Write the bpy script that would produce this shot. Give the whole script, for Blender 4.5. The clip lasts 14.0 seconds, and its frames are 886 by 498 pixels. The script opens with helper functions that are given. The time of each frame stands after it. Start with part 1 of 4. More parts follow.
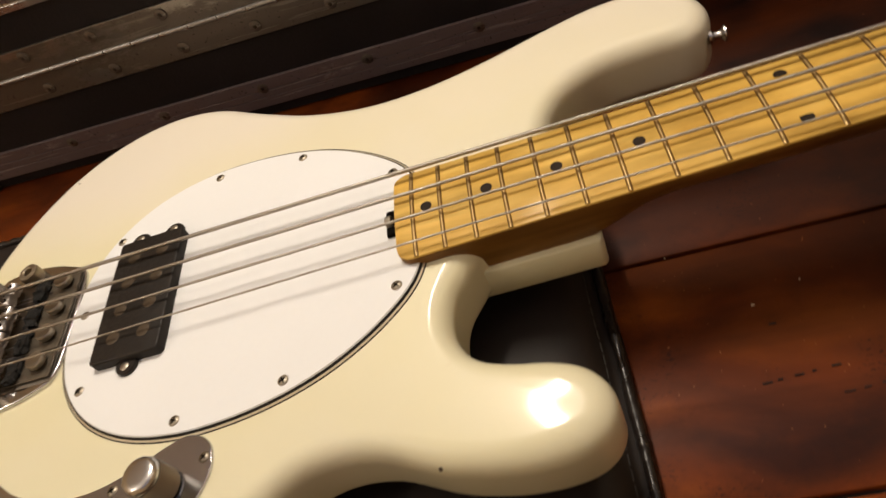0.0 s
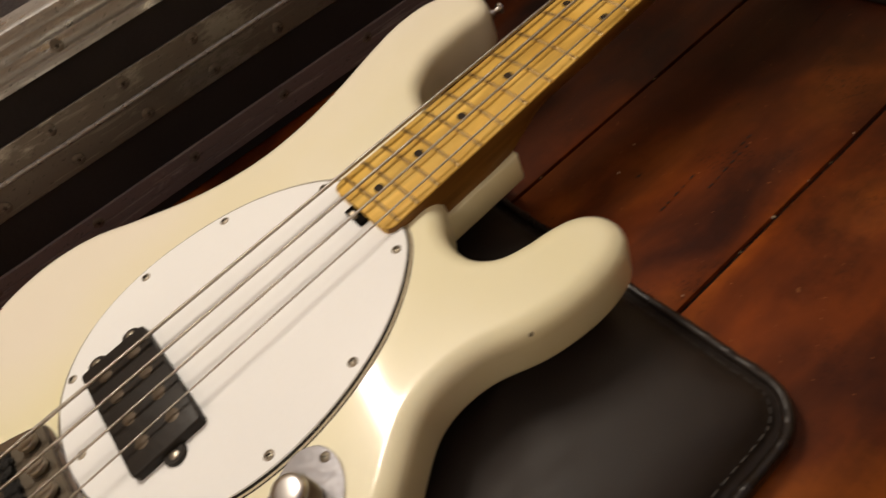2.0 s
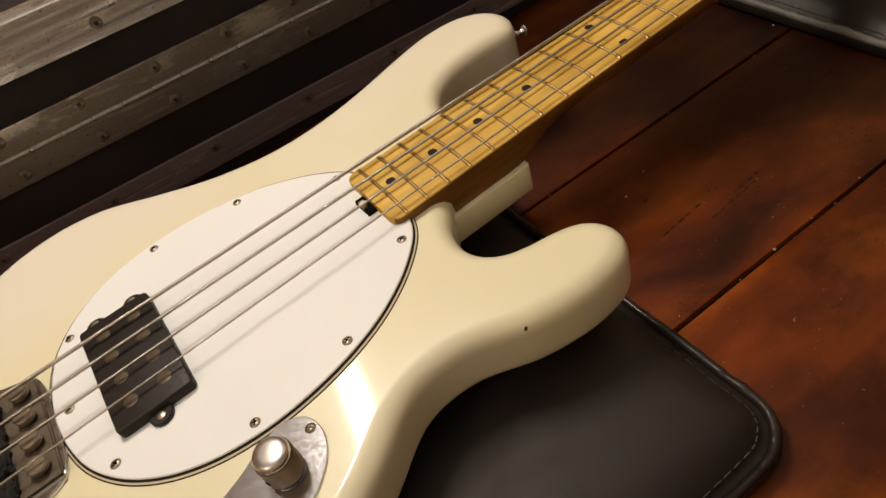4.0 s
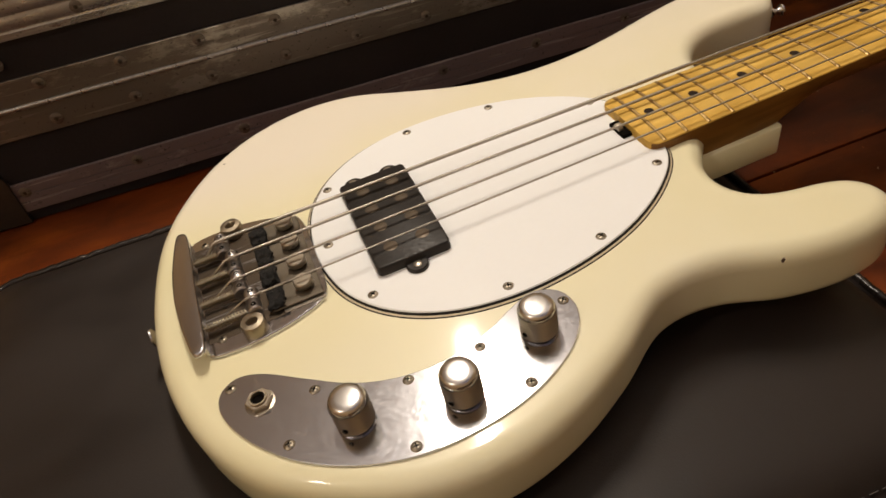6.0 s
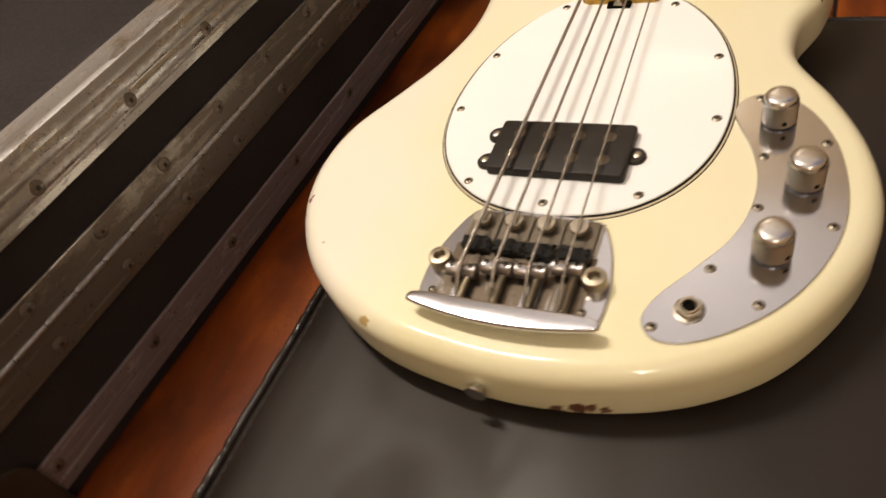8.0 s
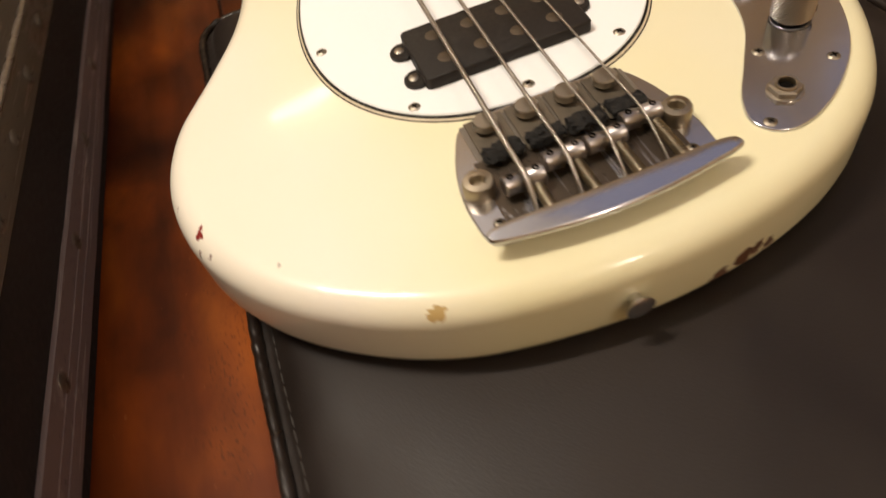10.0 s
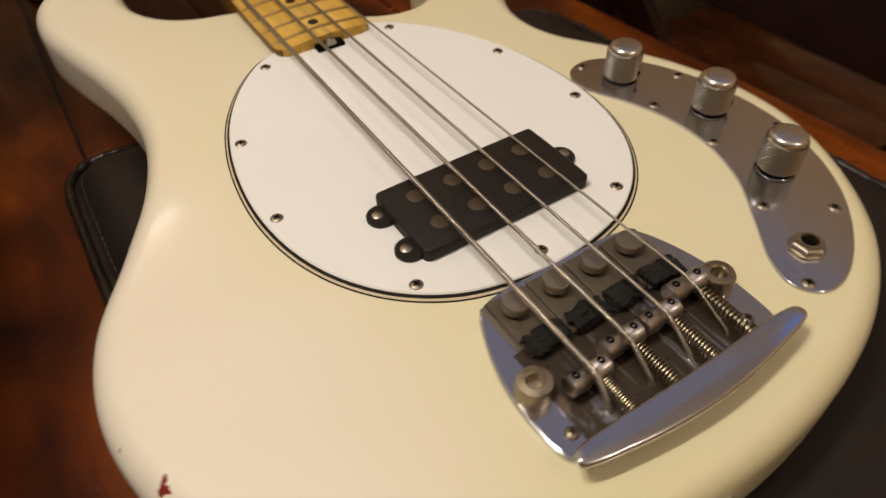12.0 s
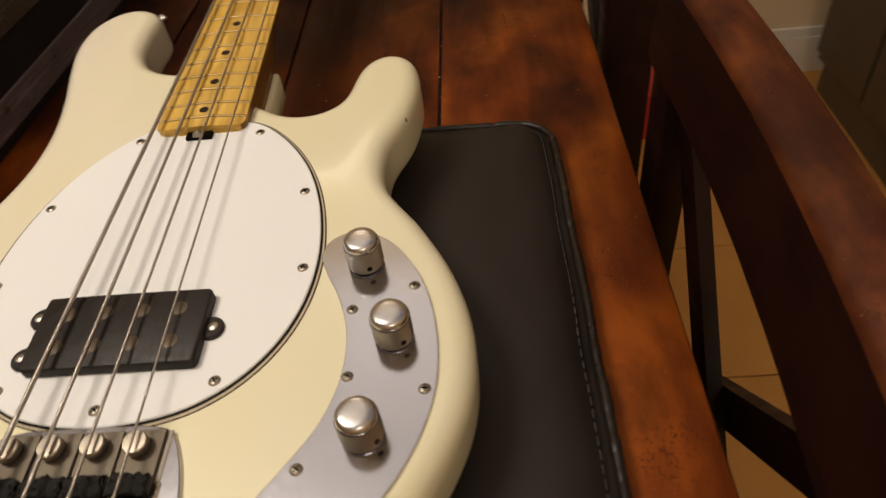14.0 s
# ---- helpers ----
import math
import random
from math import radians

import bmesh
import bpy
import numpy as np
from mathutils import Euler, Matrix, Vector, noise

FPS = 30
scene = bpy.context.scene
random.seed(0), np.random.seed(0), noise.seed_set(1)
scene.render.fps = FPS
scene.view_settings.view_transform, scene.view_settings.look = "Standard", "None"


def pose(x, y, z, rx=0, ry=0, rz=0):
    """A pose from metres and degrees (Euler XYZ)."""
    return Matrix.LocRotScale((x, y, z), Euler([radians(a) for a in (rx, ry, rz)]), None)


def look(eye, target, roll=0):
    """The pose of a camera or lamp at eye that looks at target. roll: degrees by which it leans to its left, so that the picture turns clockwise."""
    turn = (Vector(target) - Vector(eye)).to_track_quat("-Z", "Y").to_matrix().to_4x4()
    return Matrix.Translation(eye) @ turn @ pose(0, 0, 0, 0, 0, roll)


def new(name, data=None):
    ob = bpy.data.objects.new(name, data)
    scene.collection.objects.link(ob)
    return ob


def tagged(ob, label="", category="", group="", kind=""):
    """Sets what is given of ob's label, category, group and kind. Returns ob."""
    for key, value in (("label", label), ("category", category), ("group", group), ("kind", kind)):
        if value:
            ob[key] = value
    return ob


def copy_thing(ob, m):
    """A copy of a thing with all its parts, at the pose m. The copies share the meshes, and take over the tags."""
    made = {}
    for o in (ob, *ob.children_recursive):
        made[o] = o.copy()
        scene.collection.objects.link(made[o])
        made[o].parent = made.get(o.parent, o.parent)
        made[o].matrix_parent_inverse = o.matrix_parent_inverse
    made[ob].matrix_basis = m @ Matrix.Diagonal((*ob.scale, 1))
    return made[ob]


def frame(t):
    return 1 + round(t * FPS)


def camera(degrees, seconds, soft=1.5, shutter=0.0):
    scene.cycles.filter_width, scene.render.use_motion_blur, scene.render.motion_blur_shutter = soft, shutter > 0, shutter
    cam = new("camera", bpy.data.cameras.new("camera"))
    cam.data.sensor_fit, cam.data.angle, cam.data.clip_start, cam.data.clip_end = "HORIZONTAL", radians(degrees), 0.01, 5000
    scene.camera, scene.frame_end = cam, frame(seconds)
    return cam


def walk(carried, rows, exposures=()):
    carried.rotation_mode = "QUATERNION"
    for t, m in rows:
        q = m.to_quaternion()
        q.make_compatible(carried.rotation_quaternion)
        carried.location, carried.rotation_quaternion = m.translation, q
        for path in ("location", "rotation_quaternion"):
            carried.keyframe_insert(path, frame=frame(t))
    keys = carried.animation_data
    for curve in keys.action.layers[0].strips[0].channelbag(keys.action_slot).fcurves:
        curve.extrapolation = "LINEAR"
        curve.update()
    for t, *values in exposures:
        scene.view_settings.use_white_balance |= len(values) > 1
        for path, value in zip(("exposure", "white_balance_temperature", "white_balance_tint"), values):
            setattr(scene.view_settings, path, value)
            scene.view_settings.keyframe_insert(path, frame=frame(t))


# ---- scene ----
cam = camera(65.26, 14.0, 1.5, 0.5)
PATH = [
    (0, (0.3239, -0.2445, 0.3451), (0.2377, 0.0750, -0.0297), -25.48),
    (0.2, (0.3236, -0.2277, 0.3434), (0.2390, 0.0881, -0.0349), -24.08),
    (0.5, (0.3432, -0.2097, 0.3405), (0.2460, 0.1020, -0.0382), -27.84),
    (0.8, (0.3348, -0.2046, 0.3530), (0.2594, 0.1112, -0.0273), -30.59),
    (1, (0.2889, -0.2092, 0.3556), (0.2727, 0.1263, -0.0148), -27.24),
    (1.3, (0.1990, -0.2215, 0.3493), (0.2739, 0.1041, -0.0226), -24.67),
    (1.5, (0.1617, -0.2255, 0.3576), (0.2778, 0.0701, -0.0286), -21.67),
    (1.7, (0.1416, -0.2495, 0.3610), (0.2740, 0.0481, -0.0184), -20.88),
    (2, (0.1617, -0.2939, 0.3692), (0.2872, 0.0137, -0.0045), -23.56),
    (2.2, (0.1743, -0.3027, 0.3705), (0.3087, 0.0104, 0.0046), -22.92),
    (2.5, (0.1668, -0.2979, 0.3532), (0.3194, 0.0140, -0.0066), -17.40),
    (2.7, (0.1582, -0.2966, 0.3547), (0.3106, 0.0137, -0.0066), -16.38),
    (4.8, (0.1288, -0.3215, 0.3560), (0.2590, 0.0155, 0.0103), -16.29),
    (5, (0.1093, -0.3216, 0.3640), (0.2430, 0.0139, 0.0183), -14.13),
    (5.2, (0.0906, -0.3224, 0.3550), (0.2243, 0.0225, 0.0187), -12.35),
    (5.5, (0.0505, -0.3254, 0.3545), (0.1709, 0.0200, 0.0136), -9.33),
    (5.7, (0.0482, -0.3250, 0.3449), (0.1422, 0.0312, 0.0069), -11.23),
    (6, (0.0296, -0.3197, 0.3421), (0.1211, 0.0392, 0.0063), -10.25),
    (6.2, (0.0264, -0.3196, 0.3487), (0.1080, 0.0358, 0.0066), -11.68),
    (6.5, (-0.0062, -0.3104, 0.3522), (0.1008, 0.0346, 0.0065), -12.98),
    (6.7, (-0.0374, -0.2916, 0.3470), (0.1076, 0.0378, -0.0001), -15.59),
    (7, (-0.0981, -0.2610, 0.3582), (0.0977, 0.0325, 0.0039), -18.10),
    (7.2, (-0.1308, -0.2455, 0.3636), (0.0821, 0.0357, 0.0091), -18.97),
    (9.3, (-0.2946, 0.0491, 0.3083), (0.0470, 0.0513, -0.0568), -15.37),
    (9.5, (-0.2776, 0.0488, 0.2970), (0.0594, 0.0234, -0.0715), -14.15),
    (9.8, (-0.2322, 0.0561, 0.2894), (0.0954, 0.0464, -0.0882), -17.79),
    (10, (-0.2077, 0.0937, 0.2733), (0.1223, 0.0512, -0.0999), -15.82),
    (10.2, (-0.1827, 0.1126, 0.2757), (0.1364, 0.0281, -0.0998), -14.81),
    (10.5, (-0.1506, 0.1670, 0.2585), (0.1460, -0.0102, -0.1030), -7.24),
    (10.7, (-0.1335, 0.1860, 0.2497), (0.1348, -0.0322, -0.1115), -3.66),
    (11, (-0.1123, 0.2067, 0.2427), (0.1250, -0.0815, -0.0899), 2.29),
    (11.2, (-0.1115, 0.2027, 0.2468), (0.1352, -0.0975, -0.0678), 4.96),
    (11.5, (-0.1126, 0.1951, 0.2668), (0.1471, -0.0991, -0.0430), 6.05),
    (11.7, (-0.1130, 0.1851, 0.2799), (0.1705, -0.0726, -0.0414), 2.65),
    (12, (-0.1140, 0.1407, 0.2727), (0.2006, -0.0440, -0.0693), -3.81),
    (12.2, (-0.1226, 0.0964, 0.2762), (0.2000, -0.0414, -0.0801), -6.83),
    (12.5, (-0.1315, 0.0386, 0.2883), (0.2023, -0.0781, -0.0652), -8.24),
    (12.7, (-0.1231, 0.0077, 0.3022), (0.2086, -0.1028, -0.0553), -10.36),
    (12.9, (-0.1140, -0.0127, 0.3045), (0.2211, -0.1309, -0.0473), -9.79),
    (13, (-0.1078, -0.0292, 0.3012), (0.2259, -0.1533, -0.0499), -8.63),
    (13.1, (-0.0988, -0.0302, 0.3105), (0.2234, -0.1768, -0.0425), -6.81),
    (13.2, (-0.0962, -0.0403, 0.3052), (0.2321, -0.1896, -0.0411), -6.37),
    (13.3, (-0.0952, -0.0485, 0.3037), (0.2356, -0.1972, -0.0405), -5.01),
    (13.5, (-0.1027, -0.0694, 0.2970), (0.2530, -0.1721, -0.0391), -3.94),
    (13.6, (-0.1062, -0.0945, 0.3073), (0.2488, -0.1511, -0.0402), -5.64),
    (13.8, (-0.1226, -0.1460, 0.3192), (0.2372, -0.1453, -0.0280), -6.98),
    (14, (-0.1299, -0.1817, 0.3309), (0.2275, -0.1472, -0.0171), -7.80),
]
EXPOSURES = [(0, -0.12), (0.5, -0.27), (1, -0.2), (1.5, -0.34), (2, -0.3), (2.5, -0.2), (5, -0.24), (6, -0.2), (6.5, -0.14), (7, -0.3), (9.3, 0.66), (9.5, 0.6), (10, 0.13), (10.5, -0.28), (11, -0.43), (12, -0.43), (13, -0.44), (14, -0.3)]
walk(cam, [(t, look(eye, target, roll)) for t, eye, target, roll in PATH], EXPOSURES)

# ---------------------------------------------------------------- light
world = bpy.data.worlds.new("room_air")
scene.world = world
world.use_nodes = True
world.node_tree.nodes["Background"].inputs[0].default_value = (0.9, 0.75, 0.6, 1)
world.node_tree.nodes["Background"].inputs[1].default_value = 0.050


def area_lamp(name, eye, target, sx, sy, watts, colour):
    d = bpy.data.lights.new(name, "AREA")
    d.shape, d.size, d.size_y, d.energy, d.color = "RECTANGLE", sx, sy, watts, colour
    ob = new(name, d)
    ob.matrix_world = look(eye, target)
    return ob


def bulb_lamp(name, at, watts, radius, colour):
    d = bpy.data.lights.new(name, "POINT")
    d.energy, d.color, d.shadow_soft_size = watts, colour, radius
    new(name, d).matrix_world = pose(*at)


area_lamp("tube_lamp", (0.16, 0.45, 1.16), (0.14, 0.34, 0.0), 0.045, 0.42, 11.6, (1.0, 0.865, 0.71))
# added fill for walls, chairs and the body's sides; no such lamp is seen
bulb_lamp("room_fill", (-1.25, -0.50, 1.45), 22, 0.08, (1.0, 0.86, 0.70))
# added, unseen: brightens the ceiling that the chrome mirrors
area_lamp("ceiling_fill", (1.54, 0.20, 1.25), (0.9, 0.20, 1.95), 0.25, 0.12, 8, (1.0, 0.90, 0.80))
area_lamp("tube_lamp_upper_side", (0.16, 0.45, 1.20), (0.16, 0.45, 1.95), 0.045, 0.42, 8, (1.0, 0.90, 0.80))


# ---------------------------------------------------------------- materials
def mat(name):
    m = bpy.data.materials.new(name)
    m.use_nodes = True
    nt = m.node_tree
    return m, nt, nt.nodes["Principled BSDF"]


def link(nt, a, b):
    nt.links.new(a, b)


def tex(nt, kind, scale, stretch=(1, 1, 1), **kw):
    """A texture in the object's own metres."""
    co = nt.nodes.new("ShaderNodeTexCoord")
    mp = nt.nodes.new("ShaderNodeMapping")
    mp.inputs["Scale"].default_value = stretch
    link(nt, co.outputs["Object"], mp.inputs["Vector"])
    t = nt.nodes.new("ShaderNodeTex" + kind)
    t.inputs["Scale"].default_value = scale
    for key, value in kw.items():
        t.inputs[key].default_value = value
    link(nt, mp.outputs["Vector"], t.inputs["Vector"])
    return t


def ramp(nt, source, stops):
    r = nt.nodes.new("ShaderNodeValToRGB")
    el = r.color_ramp.elements
    while len(el) < len(stops):
        el.new(0.5)
    for e, (at, col) in zip(el, stops):
        e.position, e.color = at, (*col, 1) if len(col) == 3 else col
    link(nt, source, r.inputs["Fac"])
    return r.outputs["Color"]


def grey(v):
    return (v, v, v)


def mix(nt, fac, a, b, how="MIX"):
    n = nt.nodes.new("ShaderNodeMix")
    n.data_type, n.blend_type = "RGBA", how
    for sock, v in ((n.inputs["Factor"], fac), (n.inputs[6], a), (n.inputs[7], b)):
        if isinstance(v, (int, float)):
            sock.default_value = v
        elif isinstance(v, tuple):
            sock.default_value = (*v, 1)
        else:
            link(nt, v, sock)
    return n.outputs[2]


def bump(nt, b, height, strength, dist=0.001):
    n = nt.nodes.new("ShaderNodeBump")
    n.inputs["Strength"].default_value, n.inputs["Distance"].default_value = strength, dist
    link(nt, height, n.inputs["Height"])
    link(nt, n.outputs["Normal"], b.inputs["Normal"])


def varied(name, base, rough=0.5, metal=0.0, spread=0.12, scale=60, rough_spread=0.12, bumpy=0.1, coat=0.0, stretch=(1, 1, 1)):
    """A surface with large stains and fine grain in colour, gloss and relief."""
    m, nt, b = mat(name)
    big = tex(nt, "Noise", scale * 0.15, stretch, Detail=4.0)
    fine = tex(nt, "Noise", scale * 6, stretch, Detail=6.0)
    dark = tuple(c * (1 - spread) for c in base)
    lite = tuple(min(1, c * (1 + spread)) for c in base)
    c = ramp(nt, big.outputs["Fac"], [(0.3, dark), (0.7, lite)])
    c = mix(nt, 0.25, c, ramp(nt, fine.outputs["Fac"], [(0.3, dark), (0.7, lite)]))
    link(nt, c, b.inputs["Base Color"])
    b.inputs["Metallic"].default_value = metal
    r = ramp(nt, fine.outputs["Fac"], [(0.3, grey(max(0.02, rough - rough_spread))), (0.7, grey(min(1, rough + rough_spread)))])
    link(nt, r, b.inputs["Roughness"])
    b.inputs["Coat Weight"].default_value = coat
    b.inputs["Coat Roughness"].default_value = 0.08
    if bumpy:
        bump(nt, b, fine.outputs["Fac"], bumpy)
    return m


def paint_material():
    """Aged cream lacquer, chipped through to wood and red undercoat at some edges."""
    m, nt, b = mat("aged_cream_lacquer")
    big = tex(nt, "Noise", 7, Detail=3.0)
    fine = tex(nt, "Noise", 160, Detail=5.0)
    c = ramp(nt, big.outputs["Fac"], [(0.25, (0.76, 0.71, 0.45)), (0.55, (0.775, 0.735, 0.51)), (0.8, (0.79, 0.755, 0.58))])
    c = mix(nt, ramp(nt, fine.outputs["Fac"], [(0.70, grey(0)), (0.80, grey(0.10))]), c, (0.55, 0.42, 0.25))
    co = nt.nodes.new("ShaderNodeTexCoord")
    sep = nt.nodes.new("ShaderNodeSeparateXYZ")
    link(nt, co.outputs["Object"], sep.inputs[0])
    # the colour turns paler and pinker towards +y
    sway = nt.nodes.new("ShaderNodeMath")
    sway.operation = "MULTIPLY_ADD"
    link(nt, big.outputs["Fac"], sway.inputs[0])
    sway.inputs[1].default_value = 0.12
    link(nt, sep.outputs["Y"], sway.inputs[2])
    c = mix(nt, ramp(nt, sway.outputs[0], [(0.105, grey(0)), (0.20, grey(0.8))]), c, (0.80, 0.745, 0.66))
    wob = tex(nt, "Noise", 260, Detail=2.0)
    sub = nt.nodes.new("ShaderNodeVectorMath")
    sub.operation = "MULTIPLY_ADD"
    sub.inputs[1].default_value, sub.inputs[2].default_value = (0.0075,) * 3, (-0.00375,) * 3
    link(nt, wob.outputs["Color"], sub.inputs[0])
    add = nt.nodes.new("ShaderNodeVectorMath")
    link(nt, co.outputs["Object"], add.inputs[0])
    link(nt, sub.outputs[0], add.inputs[1])
    flat = nt.nodes.new("ShaderNodeVectorMath")
    flat.operation = "MULTIPLY"
    flat.inputs[1].default_value = (1, 1, 0.7)
    link(nt, add.outputs[0], flat.inputs[0])
    red, wood, dirt, bare = (0.20, 0.018, 0.012), (0.48, 0.34, 0.14), (0.15, 0.065, 0.03), (0.34, 0.30, 0.25)
    chips = [((0.2564, -0.1335, 0.0665), 0.0017, (0.05, 0.03, 0.015)), ((-0.0490, 0.0825, 0.068), 0.0032, wood), ((0.0352, 0.1635, 0.068), 0.0028, red),
             ((0.0585, 0.1715, 0.0653), 0.0019, (0.12, 0.022, 0.016)), ((0.0605, 0.1705, 0.0655), 0.0019, bare), ((0.0800, 0.1690, 0.0661), 0.0026, bare), ((0.0835, 0.1680, 0.0670), 0.0015, bare),
             ((0.0265, 0.1675, 0.0656), 0.0015, dirt), ((0.0215, 0.1628, 0.0674), 0.0013, dirt), ((0.0205, 0.1640, 0.0670), 0.0012, dirt), ((0.0, 0.134, 0.070), 0.0012, bare),
             ((-0.0618, -0.0430, 0.043), 0.0042, dirt), ((-0.0630, -0.0310, 0.039), 0.0040, dirt), ((-0.0610, -0.0500, 0.044), 0.0028, dirt), ((-0.059, -0.056, 0.041), 0.0026, dirt),
             ((0.245, -0.122, 0.030), 0.0042, dirt), ((-0.048, -0.106, 0.067), 0.0018, dirt)]
    rough = 0.2
    for at, size, col in chips:
        d = nt.nodes.new("ShaderNodeVectorMath")
        d.operation = "DISTANCE"
        link(nt, flat.outputs[0], d.inputs[0])
        d.inputs[1].default_value = (at[0], at[1], at[2] * 0.7)
        less = nt.nodes.new("ShaderNodeMath")
        less.operation = "LESS_THAN"
        link(nt, d.outputs["Value"], less.inputs[0])
        less.inputs[1].default_value = size
        k = less.outputs[0]
        c = mix(nt, k, c, col)
    link(nt, c, b.inputs["Base Color"])
    link(nt, ramp(nt, fine.outputs["Fac"], [(0.3, grey(0.36)), (0.75, grey(0.40))]), b.inputs["Roughness"])
    b.inputs["Specular IOR Level"].default_value = 0.35
    b.inputs["Coat Weight"].default_value, b.inputs["Coat Roughness"].default_value = 0.55, 0.085
    bump(nt, b, big.outputs["Fac"], 0.04, 0.002)
    return m


def wood_material(name, dark, mid, lite, along, rough, coat, scale=1.0, knots=False, ends=False):
    """Planed wood with its grain along x, streaks and stain."""
    m, nt, b = mat(name)
    info = nt.nodes.new("ShaderNodeObjectInfo")
    shift = nt.nodes.new("ShaderNodeVectorMath")
    shift.operation = "MULTIPLY_ADD"
    co = nt.nodes.new("ShaderNodeTexCoord")
    comb = nt.nodes.new("ShaderNodeCombineXYZ")
    for n in range(3):
        link(nt, info.outputs["Random"], comb.inputs[n])
    link(nt, comb.outputs[0], shift.inputs[0])
    shift.inputs[1].default_value = (7.3, 3.1, 5.7)
    link(nt, co.outputs["Object"], shift.inputs[2])

    def at(kind, s, stretch, **kw):
        mp = nt.nodes.new("ShaderNodeMapping")
        mp.inputs["Scale"].default_value = stretch
        link(nt, shift.outputs[0], mp.inputs["Vector"])
        t = nt.nodes.new("ShaderNodeTex" + kind)
        t.inputs["Scale"].default_value = s
        for key, value in kw.items():
            t.inputs[key].default_value = value
        link(nt, mp.outputs["Vector"], t.inputs["Vector"])
        return t

    big = at("Noise", 11 * scale, (1, 1.8, 1.8), Detail=6.0, Distortion=0.35)
    grain = at("Noise", 60 * scale, (along, 1, 1), Detail=8.0, Distortion=0.5)
    c = ramp(nt, big.outputs["Fac"], [(0.28, dark), (0.5, mid), (0.74, lite)])
    g = ramp(nt, grain.outputs["Fac"], [(0.3, grey(0.45)), (0.62, grey(1.0))])
    c = mix(nt, 0.65 if not knots else 0.5, c, g, "MULTIPLY")
    if knots:
        # clouds of darker stain, pin holes and a few pale crumbs of wear
        cloud = at("Noise", 3.2, (1, 1.5, 1.5), Detail=3.0, Distortion=0.6)
        blot = at("Noise", 8, (1, 1.2, 1.2), Detail=7.0, Roughness=0.68)
        c = mix(nt, 1.0, c, ramp(nt, blot.outputs["Fac"], [(0.34, grey(0.45)), (0.50, grey(1.0))]), "MULTIPLY")
        c = mix(nt, 1.0, c, ramp(nt, cloud.outputs["Fac"], [(0.38, grey(0.58)), (0.58, grey(1.0))]), "MULTIPLY")
        where = ramp(nt, at("Noise", 24, (1, 1, 1), Detail=2.0).outputs["Fac"], [(0.55, grey(0)), (0.68, grey(1))])
        pin = ramp(nt, at("Noise", 620, (0.6, 1, 1), Detail=1.0).outputs["Fac"], [(0.58, grey(0)), (0.68, grey(0.6))])
        c = mix(nt, mix(nt, 1.0, where, pin, "MULTIPLY"), c, (0.012, 0.0045, 0.0025))
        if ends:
            # the boards grow darker towards one end
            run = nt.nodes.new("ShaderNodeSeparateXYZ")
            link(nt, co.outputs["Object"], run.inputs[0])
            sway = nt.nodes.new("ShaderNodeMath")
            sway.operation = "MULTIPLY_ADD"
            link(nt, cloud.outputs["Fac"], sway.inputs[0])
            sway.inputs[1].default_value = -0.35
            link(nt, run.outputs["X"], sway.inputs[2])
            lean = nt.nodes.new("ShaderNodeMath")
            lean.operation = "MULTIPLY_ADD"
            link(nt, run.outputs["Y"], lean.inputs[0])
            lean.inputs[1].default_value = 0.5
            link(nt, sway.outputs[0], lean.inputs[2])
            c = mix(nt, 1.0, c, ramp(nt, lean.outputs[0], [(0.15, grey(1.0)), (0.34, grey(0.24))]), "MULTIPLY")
            # the neck's shadow painted into one board as a broad black-brown band
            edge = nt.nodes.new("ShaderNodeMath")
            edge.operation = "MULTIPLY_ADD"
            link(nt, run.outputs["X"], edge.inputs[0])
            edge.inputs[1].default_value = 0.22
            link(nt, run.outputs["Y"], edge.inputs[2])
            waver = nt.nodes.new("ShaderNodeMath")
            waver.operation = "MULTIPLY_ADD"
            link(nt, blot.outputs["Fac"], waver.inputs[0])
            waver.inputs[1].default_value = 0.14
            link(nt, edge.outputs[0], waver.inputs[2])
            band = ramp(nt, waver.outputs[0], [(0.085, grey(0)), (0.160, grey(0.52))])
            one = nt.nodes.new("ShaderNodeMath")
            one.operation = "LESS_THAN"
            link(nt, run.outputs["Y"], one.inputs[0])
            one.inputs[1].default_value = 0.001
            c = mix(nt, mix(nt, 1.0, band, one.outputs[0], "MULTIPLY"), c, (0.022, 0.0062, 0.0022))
        pale = ramp(nt, at("Noise", 330, (1, 1, 1), Detail=2.0).outputs["Fac"], [(0.745, grey(0)), (0.77, grey(0.7))])
        c = mix(nt, pale, c, (0.30, 0.13, 0.045))
    link(nt, c, b.inputs["Base Color"])
    link(nt, ramp(nt, grain.outputs["Fac"], [(0.3, grey(min(1, rough + 0.16))), (0.7, grey(max(0.05, rough - 0.06)))]), b.inputs["Roughness"])
    b.inputs["Coat Weight"].default_value, b.inputs["Coat Roughness"].default_value = coat, 0.12
    b.inputs["Specular IOR Level"].default_value = 0.22
    bump(nt, b, grain.outputs["Fac"], 0.25, 0.0006)
    return m


